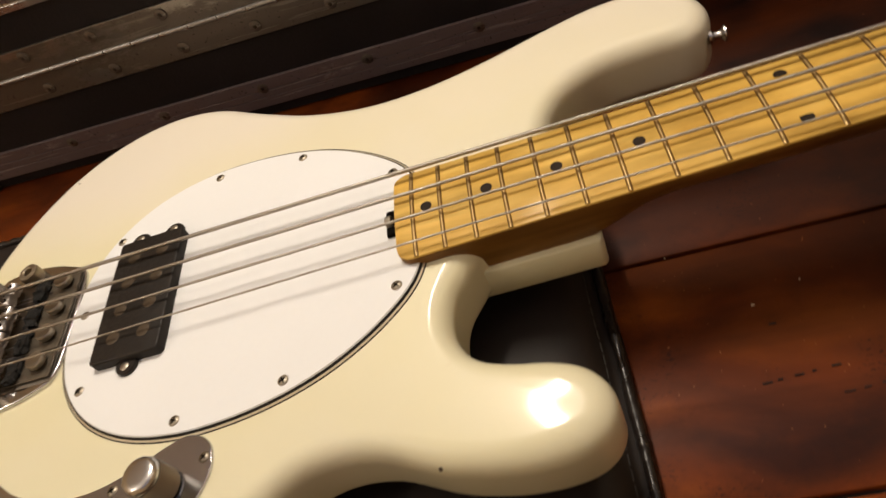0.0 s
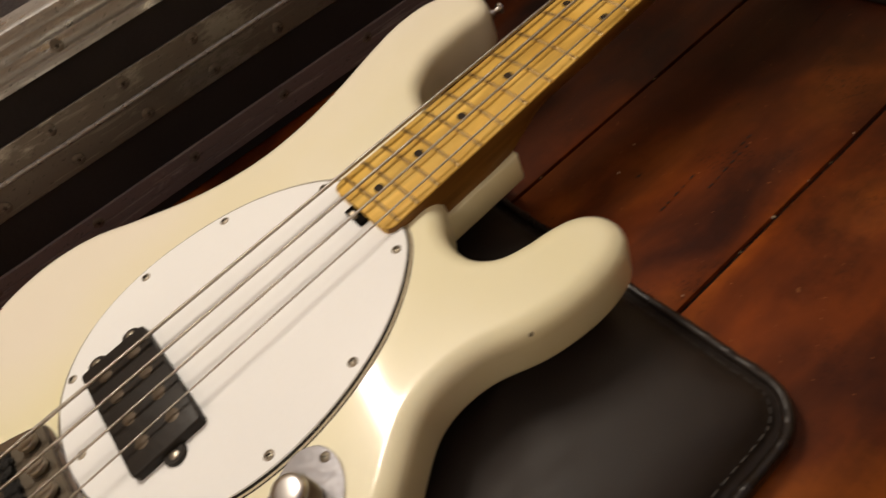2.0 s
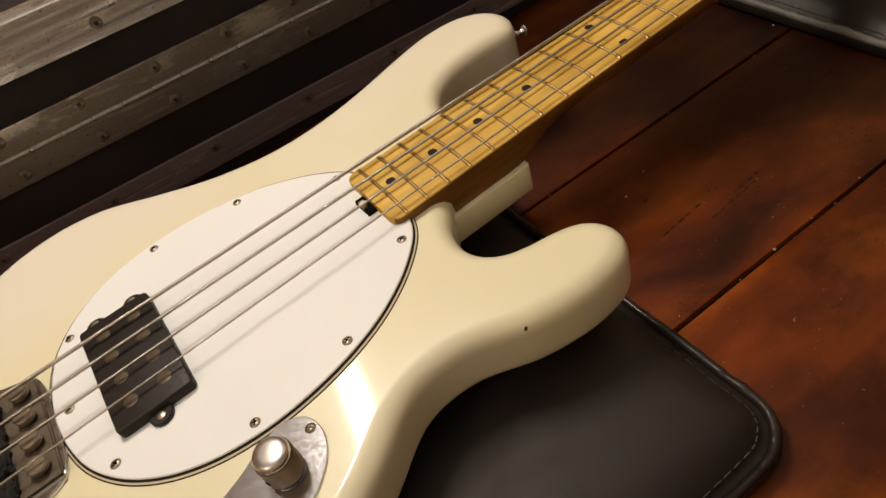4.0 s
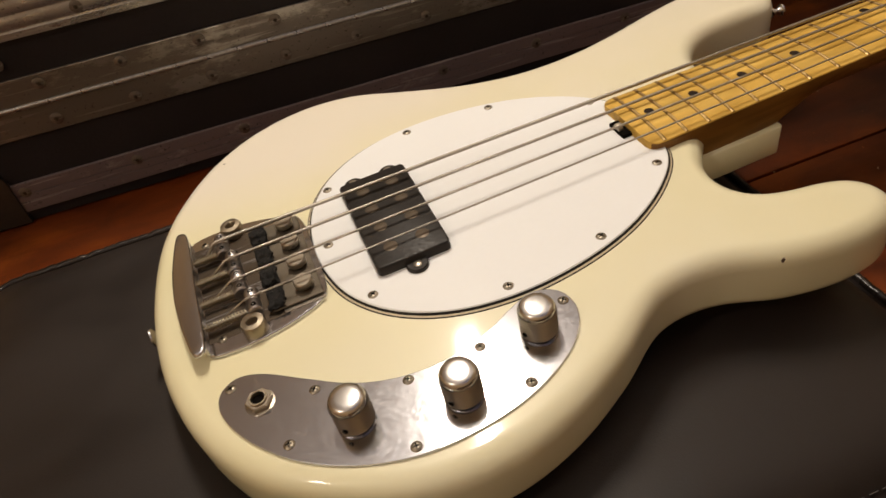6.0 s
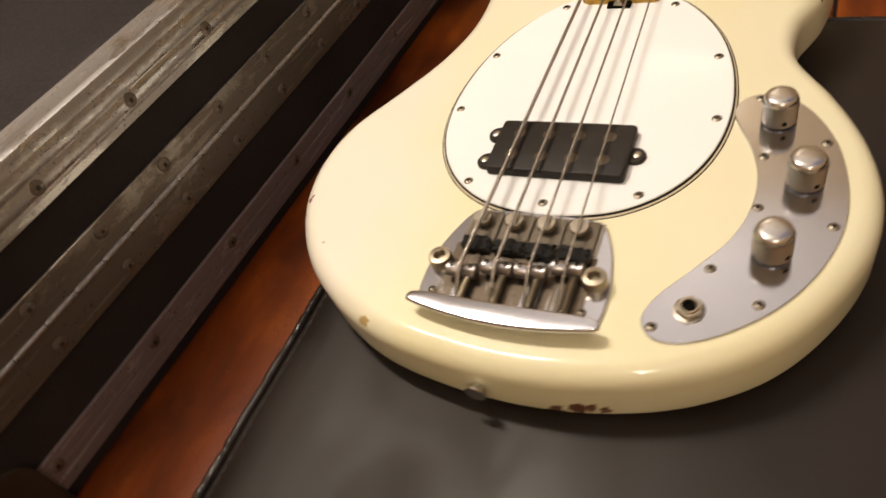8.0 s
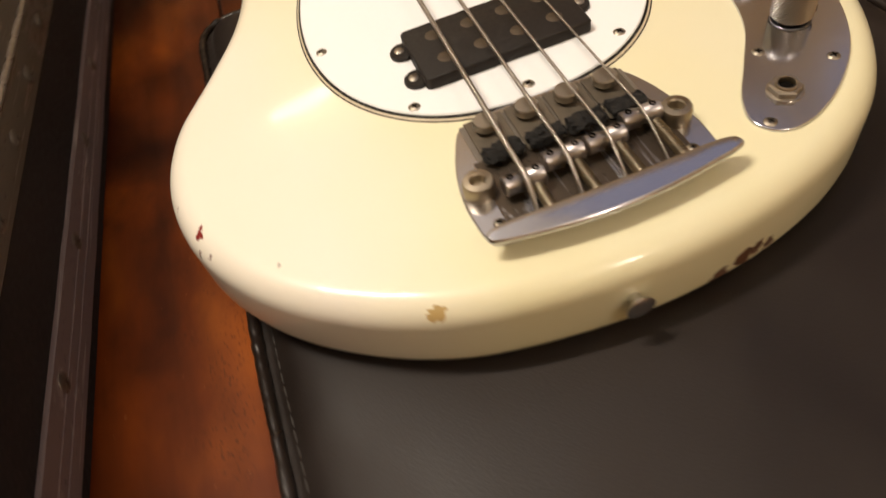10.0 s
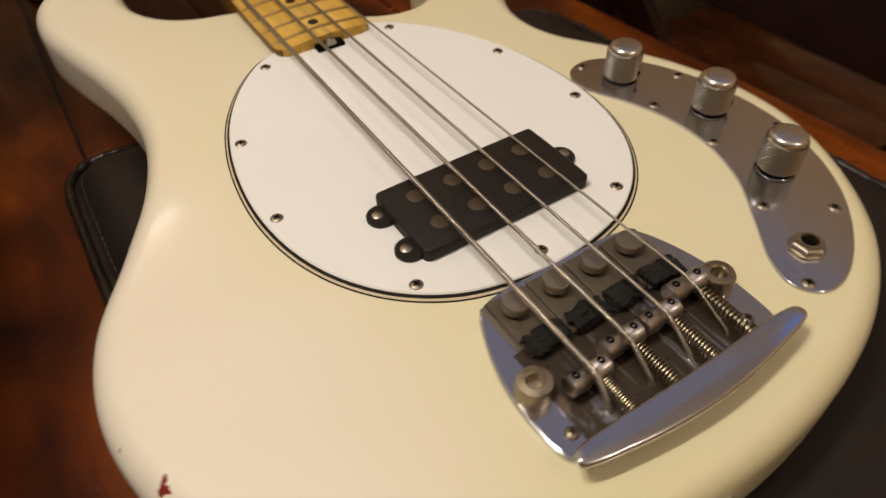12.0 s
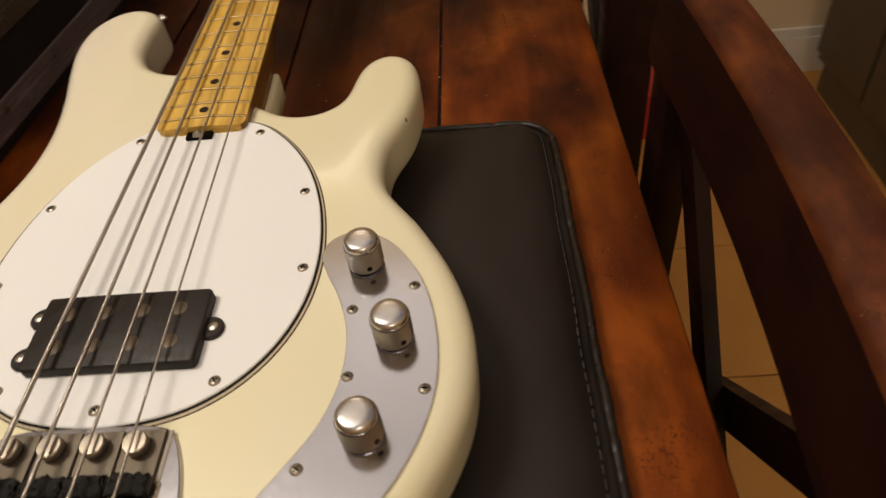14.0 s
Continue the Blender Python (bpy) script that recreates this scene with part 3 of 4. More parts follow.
# ---------------------------------------------------------------- the table
def table():
    t = thing("table", (0.2, 0.2, -0.75), "rustic dining table of dark red-brown stained planks", "table")
    x0, x1 = -0.85, 1.10
    seams = [(-0.2975, 0.0), (-0.1453, -0.006), (0.0012, 0.004), (0.1460, -0.02), (0.2930, 0.0), (0.4390, 0.0), (0.5860, 0.0), (0.7320, 0.0)]
    for n, (a, b) in enumerate(zip(seams, seams[1:])):
        bm = bmesh.new()
        cut = 30
        rings = []
        for i in range(cut + 1):
            x = x0 + (x1 - x0) * i / cut
            ya = a[0] + a[1] * (x - 0.35) + 0.0012 + 0.0007 * noise.noise((x * 30, n, 0))
            yb = b[0] + b[1] * (x - 0.35) - 0.0012 + 0.0007 * noise.noise((x * 30, n + 9, 0))
            r = 0.0014
            ra = 0.012 if n == 0 else r
            prof = [(ya, -0.04), (ya, -ra), (ya + ra * 0.3, -ra * 0.3), (ya + ra, 0.0)]
            prof += [(ya + (yb - ya) * f, 0.0005 * noise.noise((x * 6, f * 4, n * 3))) for f in (0.3, 0.5, 0.7)]
            prof += [(yb - r, 0.0), (yb - r * 0.3, -r * 0.3), (yb, -r), (yb, -0.04)]
            rings.append([bm.verts.new((x, y, z)) for y, z in prof])
        skin(bm, rings)
        cap(bm, rings[0])
        cap(bm, rings[-1])
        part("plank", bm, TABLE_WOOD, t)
    part("joint_filling", box(bmesh.new(), x0 + 0.01, x1 - 0.01, -0.26, 0.72, -0.038, -0.0045), GAP, t, smooth=False)
    for x in (x0 + 0.1, x1 - 0.18):
        for y in (-0.16, 0.58):
            part("leg", box(bmesh.new(), x, x + 0.08, y, y + 0.08, -0.75, -0.12, 0.004), TABLE_WOOD, t)
    for y in (-0.15, 0.62):
        part("apron", box(bmesh.new(), x0 + 0.18, x1 - 0.18, y, y + 0.025, -0.13, -0.04), TABLE_WOOD, t)
    return t


table()


# ---------------------------------------------------------------- leather cushions
def cushion(name, x0, x1, y0, y1, h, label, edge):
    """A flat leather cushion with piped and stitched edges."""
    c = thing(name, ((x0 + x1) / 2, (y0 + y1) / 2, 0), label, "cushion")
    line = spline(rounded_rect(x0, x1, y0, y1, 0.032, 7), 720)
    line = shrunk(line, 0.0) + np.array([[0.0011 * noise.noise((x * 22, y * 22, 1)), 0.0011 * noise.noise((x * 22, y * 22, 7))] for x, y in line])
    pucker = [0.0006 * noise.noise((x * 190, y * 190, 3)) + 0.0004 * noise.noise((x * 35, y * 35, 5)) for x, y in line]
    bm = bmesh.new()
    rings = []
    for inset, z in ((0.006, 0.0005), (0.001, 0.003), (0.0, 0.007), (0.0010, 0.0098), (0.0045, 0.0108), (0.0088, 0.0110), (0.0112, 0.0128), (0.016, 0.0184), (0.023, 0.0222), (0.031, 0.0246), (0.042, 0.0257), (0.070, h)):
        ring = shrunk(line, inset) if inset < 0.03 else np.array(line) * 0 + shrunk_rect(line, x0, x1, y0, y1, inset)
        k = 1.0 if 0.003 < z and 0.0005 < inset < 0.012 else 0.0
        rings.append([bm.verts.new((x, y, z + k * p)) for (x, y), p in zip(ring, pucker)])
    skin(bm, rings)
    cap(bm, rings[0])
    cap(bm, rings[-1])
    part("cover", bm, LEATHER, c)
    loop = [(x, y, 0.0114 + 1.4 * p) for (x, y), p in zip(shrunk(line, 0.0038), pucker)]
    part("piping", tube(bmesh.new(), loop + loop[:1], [0.0032 + 0.9 * p for p in pucker] + [0.0032 + 0.9 * pucker[0]], 10, False), edge, c, "raised piped edge")
    bm = bmesh.new()
    seam = shrunk(line, 0.0122)
    for i in range(0, 720, 3):
        k = (i + 2) % 720
        a, b = Vector((*seam[i], 0.0142 + pucker[i])), Vector((*seam[k], 0.0142 + pucker[k]))
        tube(bm, [a, b], 0.0005, 5)
    tagged(part("stitching", bm, THREAD, c), kind="stuff")
    return c


def shrunk_rect(line, x0, x1, y0, y1, by):
    """The outline drawn in towards the middle as a rectangle is."""
    cx, cy = (x0 + x1) / 2, (y0 + y1) / 2
    return np.stack([cx + (line[:, 0] - cx) * (1 - 2 * by / (x1 - x0)), cy + (line[:, 1] - cy) * (1 - 2 * by / (y1 - y0))], 1)


cushion("leather_cushion", -0.212, 0.339, -0.2385, 0.1665, 0.0262, "flat black leather cushion with stitched piped edges", EDGE_LEATHER)
cushion("leather_cushion", 0.655, 1.07, -0.27, 0.135, 0.0262, "flat black leather cushion with pale grey piping", PALE_EDGE)


# ---------------------------------------------------------------- flight case
def flight_case():
    ang = -0.035
    case = thing("flight_case", (0.2, 0.243, 0.0), "black flight case with scratched aluminium edges and hinge", "case")
    # local axes: u along the front, v back from it, w up
    m = Matrix.Translation((0.067, 0.2470, 0)) @ Matrix.Rotation(math.atan(ang), 4, "Z")
    u0, u1, depth, high = -0.306, 0.95, 0.40, 0.1875

    def add(name, bm, material, label="", parent=None, smooth=True):
        bmesh.ops.transform(bm, matrix=m, verts=bm.verts)
        return part(name, bm, material, parent or case, label, smooth)

    add("shell", box(bmesh.new(), u0 + 0.004, u1 - 0.004, 0.003, depth, 0.0015, high - 0.003), LAMINATE, smooth=False)

    def angle_strip(z_low, z_high, top):
        """An aluminium angle with ribs along its face and a round nose at its corner."""
        bm = bmesh.new()
        prof = [(0.0028, z_low), (0.0002, z_low + 0.0004)]
        for f in (0.2, 0.5, 0.8) if top else ():
            z = z_low + (z_high - z_low) * f
            prof += [(0.0, z - 0.0016), (0.0007, z - 0.0007), (0.0007, z + 0.0007), (0.0, z + 0.0016)]
        if top:
            prof += [(-0.0008, z_high - 0.006), (-0.0012, z_high - 0.002), (0.0002, z_high + 0.0016), (0.004, z_high + 0.0026), (0.008, z_high + 0.0016), (0.011, z_high), (0.032, z_high), (0.032, z_high - 0.003), (0.004, z_high - 0.004)]
        else:
            for z in (z_low + 0.0095, z_low + 0.0165):
                prof += [(0.0002, z - 0.0005), (0.0010, z - 0.0001), (0.0010, z + 0.0002), (0.0002, z + 0.0006)]
            prof += [(0.0002, z_high - 0.0004), (0.0008, z_high), (0.0028, z_high)]
        cut = 60
        rings = []
        for i in range(cut + 1):
            u = u0 + (u1 - u0) * i / cut
            w = 0.0004 * noise.noise((u * 25, z_low * 50, 0))
            rings.append([bm.verts.new((u, v + w, z)) for v, z in prof])
        skin(bm, rings)
        cap(bm, rings[0])
        cap(bm, rings[-1])
        return bm

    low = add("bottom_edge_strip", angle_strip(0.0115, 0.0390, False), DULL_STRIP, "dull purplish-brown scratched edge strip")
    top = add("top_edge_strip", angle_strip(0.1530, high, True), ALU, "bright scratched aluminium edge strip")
    # piano hinge: two leaves and a split barrel
    hinge = add("hinge_leaf", box(bmesh.new(), u0 + 0.02, u1, 0.0008, 0.0032, 0.1030, 0.1245, 0.0006, 1), DARK_ALU, "stained aluminium piano hinge")
    low_leaf = add("hinge_leaf", box(bmesh.new(), u0 + 0.02, u1, 0.0008, 0.0032, 0.0765, 0.1005, 0.0006, 1), DARK_ALU)
    u, k = u0 + 0.02, 0
    first = None
    while u < 0.55:
        if first is None:
            bm = tube(bmesh.new(), [(0, 0.0006, 0.1018), (0.0246, 0.0006, 0.1018)], 0.0021, 10)
            first = mesh_ob("hinge_knuckle", bm, ALU, case)
            first.matrix_basis = m @ Matrix.Translation((u, 0, 0))
        else:
            same_mesh("hinge_knuckle", first, m @ Matrix.Translation((u, 0, 0)), case)
        u += 0.0252
    # rivets
    bm = bmesh.new()
    lathe(bm, [(0.0050, 0.0), (0.0048, 0.0006), (0.0034, 0.0012), (0.0018, 0.0014), (0.0014, 0.0010), (0, 0.0010)], (0, 0, 0), 14, Matrix.Rotation(radians(90), 4, "X"))
    rivet = mesh_ob("rivet", bm, DARK_ALU, case)
    spots = [(0.0065 + 0.0625 * i, 0.1172) for i in range(-2, 9)] + [(0.0060 + 0.0632 * i, 0.0860) for i in range(-2, 9)]
    spots += [(0.0130 + 0.0805 * i, 0.1650) for i in range(-2, 6)]
    spots += [(0.0150 + 0.0945 * i, 0.0305) for i in range(-2, 6)] + [(-0.139, 0.138), (-0.192, 0.0475)]
    for n, (x, z) in enumerate(spots):
        p = m @ Matrix.Translation((x - 0.067, 0.0005, z))
        if n == 0:
            rivet.matrix_basis = p
            rivet.matrix_parent_inverse = case.matrix_world.inverted()
        else:
            same_mesh("rivet", rivet, p, case)
    # dark discs stand in for the shade in the rivets' hollow centres
    core = mesh_ob("rivet_hollow", lathe(bmesh.new(), [(0.0015, 0.0), (0.0013, 0.00015), (0, 0.0002)], (0, 0, 0), 10, Matrix.Rotation(radians(90), 4, "X")), DARK_STEEL, case)
    for n, (x, z) in enumerate(spots):
        p = m @ Matrix.Translation((x - 0.067, -0.00115, z))
        if n == 0:
            core.matrix_basis = p
            core.matrix_parent_inverse = case.matrix_world.inverted()
        else:
            same_mesh("rivet_hollow", core, p, case)
    # pressed steel corners at the near end: a flat plate with one round shoulder, folded round the side
    for z0, z1 in ((0.0015, 0.0605), (0.1300, high + 0.0030)):
        ua, ub, r = u0 - 0.0022, u0 + 0.0570, 0.019
        low_one = z0 < 0.1
        line = []
        for k in range(9):
            f = radians(90) * k / 8
            line.append((ub - r + r * math.sin(f), (z1 - r + r * math.cos(f)) if low_one else (z0 + r - r * math.cos(f))))
        line += [(ub, z0), (ua, z0), (ua, z1)] if low_one else [(ub, z1), (ua, z1), (ua, z0)]
        bm = bmesh.new()
        rings = []
        for v, inset in ((0.0032, 0.0), (-0.0008, 0.0), (-0.0018, 0.0010)):
            cu, cz = sum(q[0] for q in line) / len(line), sum(q[1] for q in line) / len(line)
            rings.append([bm.verts.new((u + (cu - u) * inset * 30, v, z + (cz - z) * inset * 30)) for u, z in line])
        skin(bm, rings)
        cap(bm, rings[0])
        cap(bm, rings[-1])
        box(bm, ua, u0 + 0.0042, 0.003, 0.060, z0, z1, 0.0008, 1)
        add("corner_plate", bm, DARK_STEEL, "dull dark pressed steel corner plate", smooth=False)
    return case


flight_case()


# ---------------------------------------------------------------- chair pushed up to the table
def chair():
    """A cross-back chair pushed up to the table, its back along x."""
    c = thing("dining_chair", (0.16, -0.2, -0.75), "dark mahogany cross-back chair with worn top rail", "chair", "chairs along the table")
    x0, x1 = -0.055, 0.370

    def back_y(x):
        return -0.352 + 0.22 * (x - 0.25) ** 2

    def rail(prof, name, material, label=""):
        bm = bmesh.new()
        rings = []
        xa, xb = x0 + 0.019, 0.412
        for i in range(33):
            x = xa + (xb - xa) * i / 32
            y = back_y(x)
            # the ends are eased so that no edge is sharp
            e = 0.004 if i in (0, 32) else 0.0
            mid = sum(q for _, q in prof) / len(prof)
            flare = (0.55 if i > 16 else 0.17) * (i / 16 - 1) ** 5  # the ends slope outwards towards the top
            rings.append([bm.verts.new((x + flare * (b - 0.02), y + a * (1 - 20 * e), b + (mid - b) * 12 * e + 0.0007 * noise.noise((x * 40, a * 90, b * 90)))) for a, b in prof])
        skin(bm, rings)
        cap(bm, rings[0])
        cap(bm, rings[-1])
        return part(name, bm, material, c, label)

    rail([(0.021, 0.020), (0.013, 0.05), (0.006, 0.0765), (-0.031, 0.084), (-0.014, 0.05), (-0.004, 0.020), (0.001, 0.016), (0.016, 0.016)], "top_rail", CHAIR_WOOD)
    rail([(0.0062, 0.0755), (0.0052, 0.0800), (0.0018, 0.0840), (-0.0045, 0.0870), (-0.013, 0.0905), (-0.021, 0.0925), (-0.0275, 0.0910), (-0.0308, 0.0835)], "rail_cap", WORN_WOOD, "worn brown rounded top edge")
    for x, wide, back, front in ((x0 + 0.008, 0.048, 0.025, 0.027), (0.352, 0.050, 0.012, 0.018)):
        y = back_y(x + 0.02)
        part("back_post", box(bmesh.new(), x, x + wide, y - back, y + front, -0.75, 0.0185, 0.004), CHAIR_WOOD, c)
    ym = -0.350
    for a, b, dy in (((0.077, -0.288), (0.362, 0.0165), 0.0), ((0.307, -0.288), (-0.013, 0.0165), -0.0125)):
        bm = bmesh.new()
        d = Vector((b[0] - a[0], 0, b[1] - a[1])).normalized()
        s = Vector((-d.z, 0, d.x)) * 0.018
        v = [bm.verts.new(Vector((p[0], ym + dy + q, p[1])) + k * s) for p in (a, b) for q in (-0.006, 0.006) for k in (-1, 1)]
        for f in ((0, 1, 3, 2), (4, 6, 7, 5), (0, 4, 5, 1), (2, 3, 7, 6), (0, 2, 6, 4), (1, 5, 7, 3)):
            bm.faces.new([v[i] for i in f])
        part("cross_brace", bm, CHAIR_WOOD, c, smooth=False)
    part("seat", box(bmesh.new(), x0 + 0.01, x1 - 0.01, -0.33, 0.06, -0.325, -0.29, 0.012, 3), CHAIR_WOOD, c)
    for x in (x0 + 0.02, x1 - 0.06):
        part("leg", box(bmesh.new(), x, x + 0.04, 0.01, 0.05, -0.75, -0.325, 0.004), CHAIR_WOOD, c)
    for x in (x0 + 0.03, x1 - 0.05):
        part("stretcher", box(bmesh.new(), x, x + 0.02, -0.33, 0.02, -0.58, -0.55, 0.003), CHAIR_WOOD, c)
    return c


first_chair = chair()
copy_thing(first_chair, pose(0.16 + 0.595, -0.205, -0.75, 0, 0, 2))


def chest():
    """A low chest along the wall: a boarded top, and a front of panels between rails and stiles."""
    b = thing("wooden_chest", (0.30, -1.35, -0.75), "low glossy red-brown wooden chest with a panelled front", "chest")
    xa, xb, yf, yk, zt = -0.45, 0.90, -1.02, -1.598, -0.47
    w = (yf - yk + 0.02) / 5
    for n in range(5):
        part("top_board", box(bmesh.new(), xa - 0.015, xb + 0.015, yk + n * w + 0.001, yk + (n + 1) * w - 0.001, zt - 0.022, zt, 0.004, 2), CHEST_WOOD, b)
    part("carcass", box(bmesh.new(), xa + 0.004, xb - 0.004, yk + 0.004, yf - 0.014, -0.735, zt - 0.022), CHEST_WOOD, b, smooth=False)
    for z0, z1 in ((-0.75, -0.69), (-0.535, zt - 0.022)):
        part("front_rail", box(bmesh.new(), xa, xb, yf - 0.014, yf, z0, z1, 0.003, 2), CHEST_WOOD, b)
    for x in np.linspace(xa, xb - 0.06, 4):
        part("stile", box(bmesh.new(), x, x + 0.06, yf - 0.014, yf - 0.0015, -0.69, -0.535, 0.002, 1), CHEST_WOOD, b)
    # a torn scrap of white paper on the lid
    scrap = bmesh.new()
    ring = [scrap.verts.new((0.665 + 0.013 * math.cos(k) * (1 + 0.3 * math.sin(3 * k)), -1.40 + 0.010 * math.sin(k), zt + 0.0012)) for k in np.linspace(0, 5.6, 8)]
    low = [scrap.verts.new(v.co - Vector((0, 0, 0.0008))) for v in ring]
    skin(scrap, [low, ring])
    cap(scrap, low)
    cap(scrap, ring)
    tagged(mesh_ob("paper_scrap", scrap, TRIM_PAINT, None), "small torn scrap of white paper on the chest", "paper scrap")


chest()

# ---------------------------------------------------------------- the bass guitar
TOP, BACK = 0.0715, 0.0292  # faces of the body
GUARD = 0.0740              # face of the pickguard
SCALE = 0.8636


def fret_x(n):
    return SCALE * 2 ** (-n / 12)


def neck_half(x):
    return 0.0297 - 0.0165 * (x - 0.257)


def crown(y):
    """Height of the fingerboard's cambered face."""
    return 0.0806 - y * y / (2 * 0.20)


bass = thing("bass_guitar", (0.1, 0.0, BACK), "worn cream electric bass guitar lying on a leather cushion", "bass guitar")

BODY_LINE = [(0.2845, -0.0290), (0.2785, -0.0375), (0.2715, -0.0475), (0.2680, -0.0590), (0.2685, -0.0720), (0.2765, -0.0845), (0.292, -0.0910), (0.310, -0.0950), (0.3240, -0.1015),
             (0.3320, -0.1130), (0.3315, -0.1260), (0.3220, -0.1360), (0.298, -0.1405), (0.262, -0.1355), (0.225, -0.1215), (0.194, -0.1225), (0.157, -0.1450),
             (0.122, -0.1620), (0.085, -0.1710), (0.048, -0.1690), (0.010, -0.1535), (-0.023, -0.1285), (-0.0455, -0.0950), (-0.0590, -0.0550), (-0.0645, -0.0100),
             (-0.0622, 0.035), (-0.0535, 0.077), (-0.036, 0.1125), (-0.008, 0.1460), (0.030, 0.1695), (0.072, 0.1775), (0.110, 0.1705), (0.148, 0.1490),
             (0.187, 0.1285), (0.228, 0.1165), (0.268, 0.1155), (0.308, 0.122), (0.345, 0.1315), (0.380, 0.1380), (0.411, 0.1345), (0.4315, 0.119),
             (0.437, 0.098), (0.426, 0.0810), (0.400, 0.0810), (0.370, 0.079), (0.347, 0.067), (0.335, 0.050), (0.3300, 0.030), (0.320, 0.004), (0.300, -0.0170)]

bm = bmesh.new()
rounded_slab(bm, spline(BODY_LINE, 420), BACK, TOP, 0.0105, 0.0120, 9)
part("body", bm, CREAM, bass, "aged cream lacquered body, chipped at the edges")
bm = bmesh.new()
rounded_slab(bm, rounded_rect(0.20, 0.3455, -0.0305, 0.0435, 0.004, 5), BACK + 0.0005, 0.0528, 0.003, 0.0012, 3)
part("neck_heel", bm, CREAM, bass)

# pickguard of three plies, with its rout for the neck's end
GUARD_LINE = [(0.0385, 0.0), (0.0405, 0.022), (0.047, 0.043), (0.060, 0.062), (0.078, 0.0765), (0.100, 0.086), (0.127, 0.0905), (0.155, 0.0895), (0.184, 0.0838),
              (0.210, 0.0738), (0.235, 0.0575), (0.252, 0.0395), (0.2585, 0.022), (0.2600, 0.0)]
GUARD_LINE += [(x, -y) for x, y in GUARD_LINE[-2:0:-1]]
line = shrunk(spline(GUARD_LINE, 260), -0.0022)
guard = None
# the last ring is the rim's contact shadow, drawn as a black film
for name, z0, z1, i0, i1, material in (("pickguard", 0.0002, 0.0009, 0.0, 0.0010, AGED_PLY), ("black_ply", 0.0009, 0.0018, 0.0010, 0.0022, BLACK_PLY),
                                       ("top_ply", 0.0018, GUARD - TOP, 0.0022, 0.0027, WHITE_PLY), ("grime_line", -0.0003, 0.0003, -0.0006, -0.0005, BLACK_PLY)):
    bm = bmesh.new()
    rings = [[bm.verts.new((x, y, TOP + z)) for x, y in shrunk(line, i)] for i, z in ((i0, z0), (i1, z1))]
    skin(bm, rings)
    cap(bm, rings[0])
    cap(bm, rings[1])
    ob = part(name, bm, material, guard or bass, "oval white three-ply pickguard" if guard is None else "")
    flat_top(ob)
    guard = guard or ob
for x, y in ((0.2443, 0.040), (0.1857, 0.0777), (0.1262, 0.0847), (0.0595, 0.0545), (0.0469, 0.002), (0.0591, -0.051), (0.1252, -0.0835), (0.1843, -0.0767), (0.2439, -0.0397)):
    screw(guard, x, y, GUARD - 0.0005)

# neck: a cambered face, rounded back, squared heel end
bm = bmesh.new()
rings = []
XS = [0.2468 + 0.0075 * (1 - math.cos(a)) for a in np.linspace(0, math.pi / 2, 8)] + list(np.linspace(0.262, 0.8636, 46))
for x in XS:
    r = 0.0075
    h = neck_half(x)
    if x < 0.2468 + r:
        h = h - r + math.sqrt(max(0.0, r * r - (r - (x - 0.2468)) ** 2))
    flat = 0.0528
    k = min(1, max(0, (x - 0.335) / 0.045))
    k = k * k * (3 - 2 * k)
    edge = crown(h) - 0.0018
    prof = [(h * f, crown(h * f)) for f in np.linspace(-0.985, 0.985, 13)]
    prof += [(h, crown(h) - 0.0006), (h, edge)]
    for a in np.linspace(0.12, math.pi - 0.12, 11):
        ys, zs = math.cos(a) * h, edge - 0.0225 * math.sin(a) ** 1.05
        yb, zb = max(-h, min(h, math.cos(a) * h * 2.2)) * 0.93, flat
        prof.append((yb + (ys - yb) * k, zb + (zs - zb) * k))
    prof += [(-h, edge), (-h, crown(h) - 0.0006)]
    rings.append([bm.verts.new((x, y, z)) for y, z in prof])
skin(bm, rings)
cap(bm, rings[0])
cap(bm, rings[-1])
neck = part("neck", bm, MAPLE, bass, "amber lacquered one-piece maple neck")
neck.data.materials.append(MAPLE_SHADED)
# faces turned aside or down take the maple with painted-in shade
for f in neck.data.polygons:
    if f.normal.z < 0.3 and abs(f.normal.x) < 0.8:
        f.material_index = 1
for n in range(1, 22):
    bm = bmesh.new()
    x = fret_x(n)
    h = neck_half(x) - 0.0006
    rings = []
    for f in np.linspace(-1, 1, 13):
        y = h * f
        e = 0.0004 if abs(f) == 1 else 0.0
        rings.append([bm.verts.new((x + dx, y, crown(y) + dz)) for dx, dz in ((-0.0013, -0.0006), (-0.0012, 0.0002), (-0.0006, 0.0008 - e), (0.0, 0.0010 - e), (0.0006, 0.0008 - e), (0.0012, 0.0002), (0.0013, -0.0006))])
    skin(bm, rings)
    cap(bm, rings[0])
    cap(bm, rings[-1])
    part("fret", bm, FRET_WIRE, neck)
for n, ys in ((21, (0,)), (19, (0,)), (17, (0,)), (15, (0,)), (12, (0.0158, -0.0158)), (9, (0,)), (7, (0,)), (5, (0,)), (3, (0,))):
    x = (fret_x(n) + fret_x(n - 1)) / 2
    for y in ys:
        bm = bmesh.new()
        lathe(bm, [(0.0031, -0.002), (0.0031, 0.00012), (0, 0.00014)], (x, y, crown(y)), 24)
        part("dot_inlay", bm, DOT, neck)
bm = box(bmesh.new(), 0.8636, 0.8676, -0.0194, 0.0194, 0.072, 0.0826, 0.0008)
part("nut", bm, WHITE_PLY, neck, "white nut")
bm = bmesh.new()
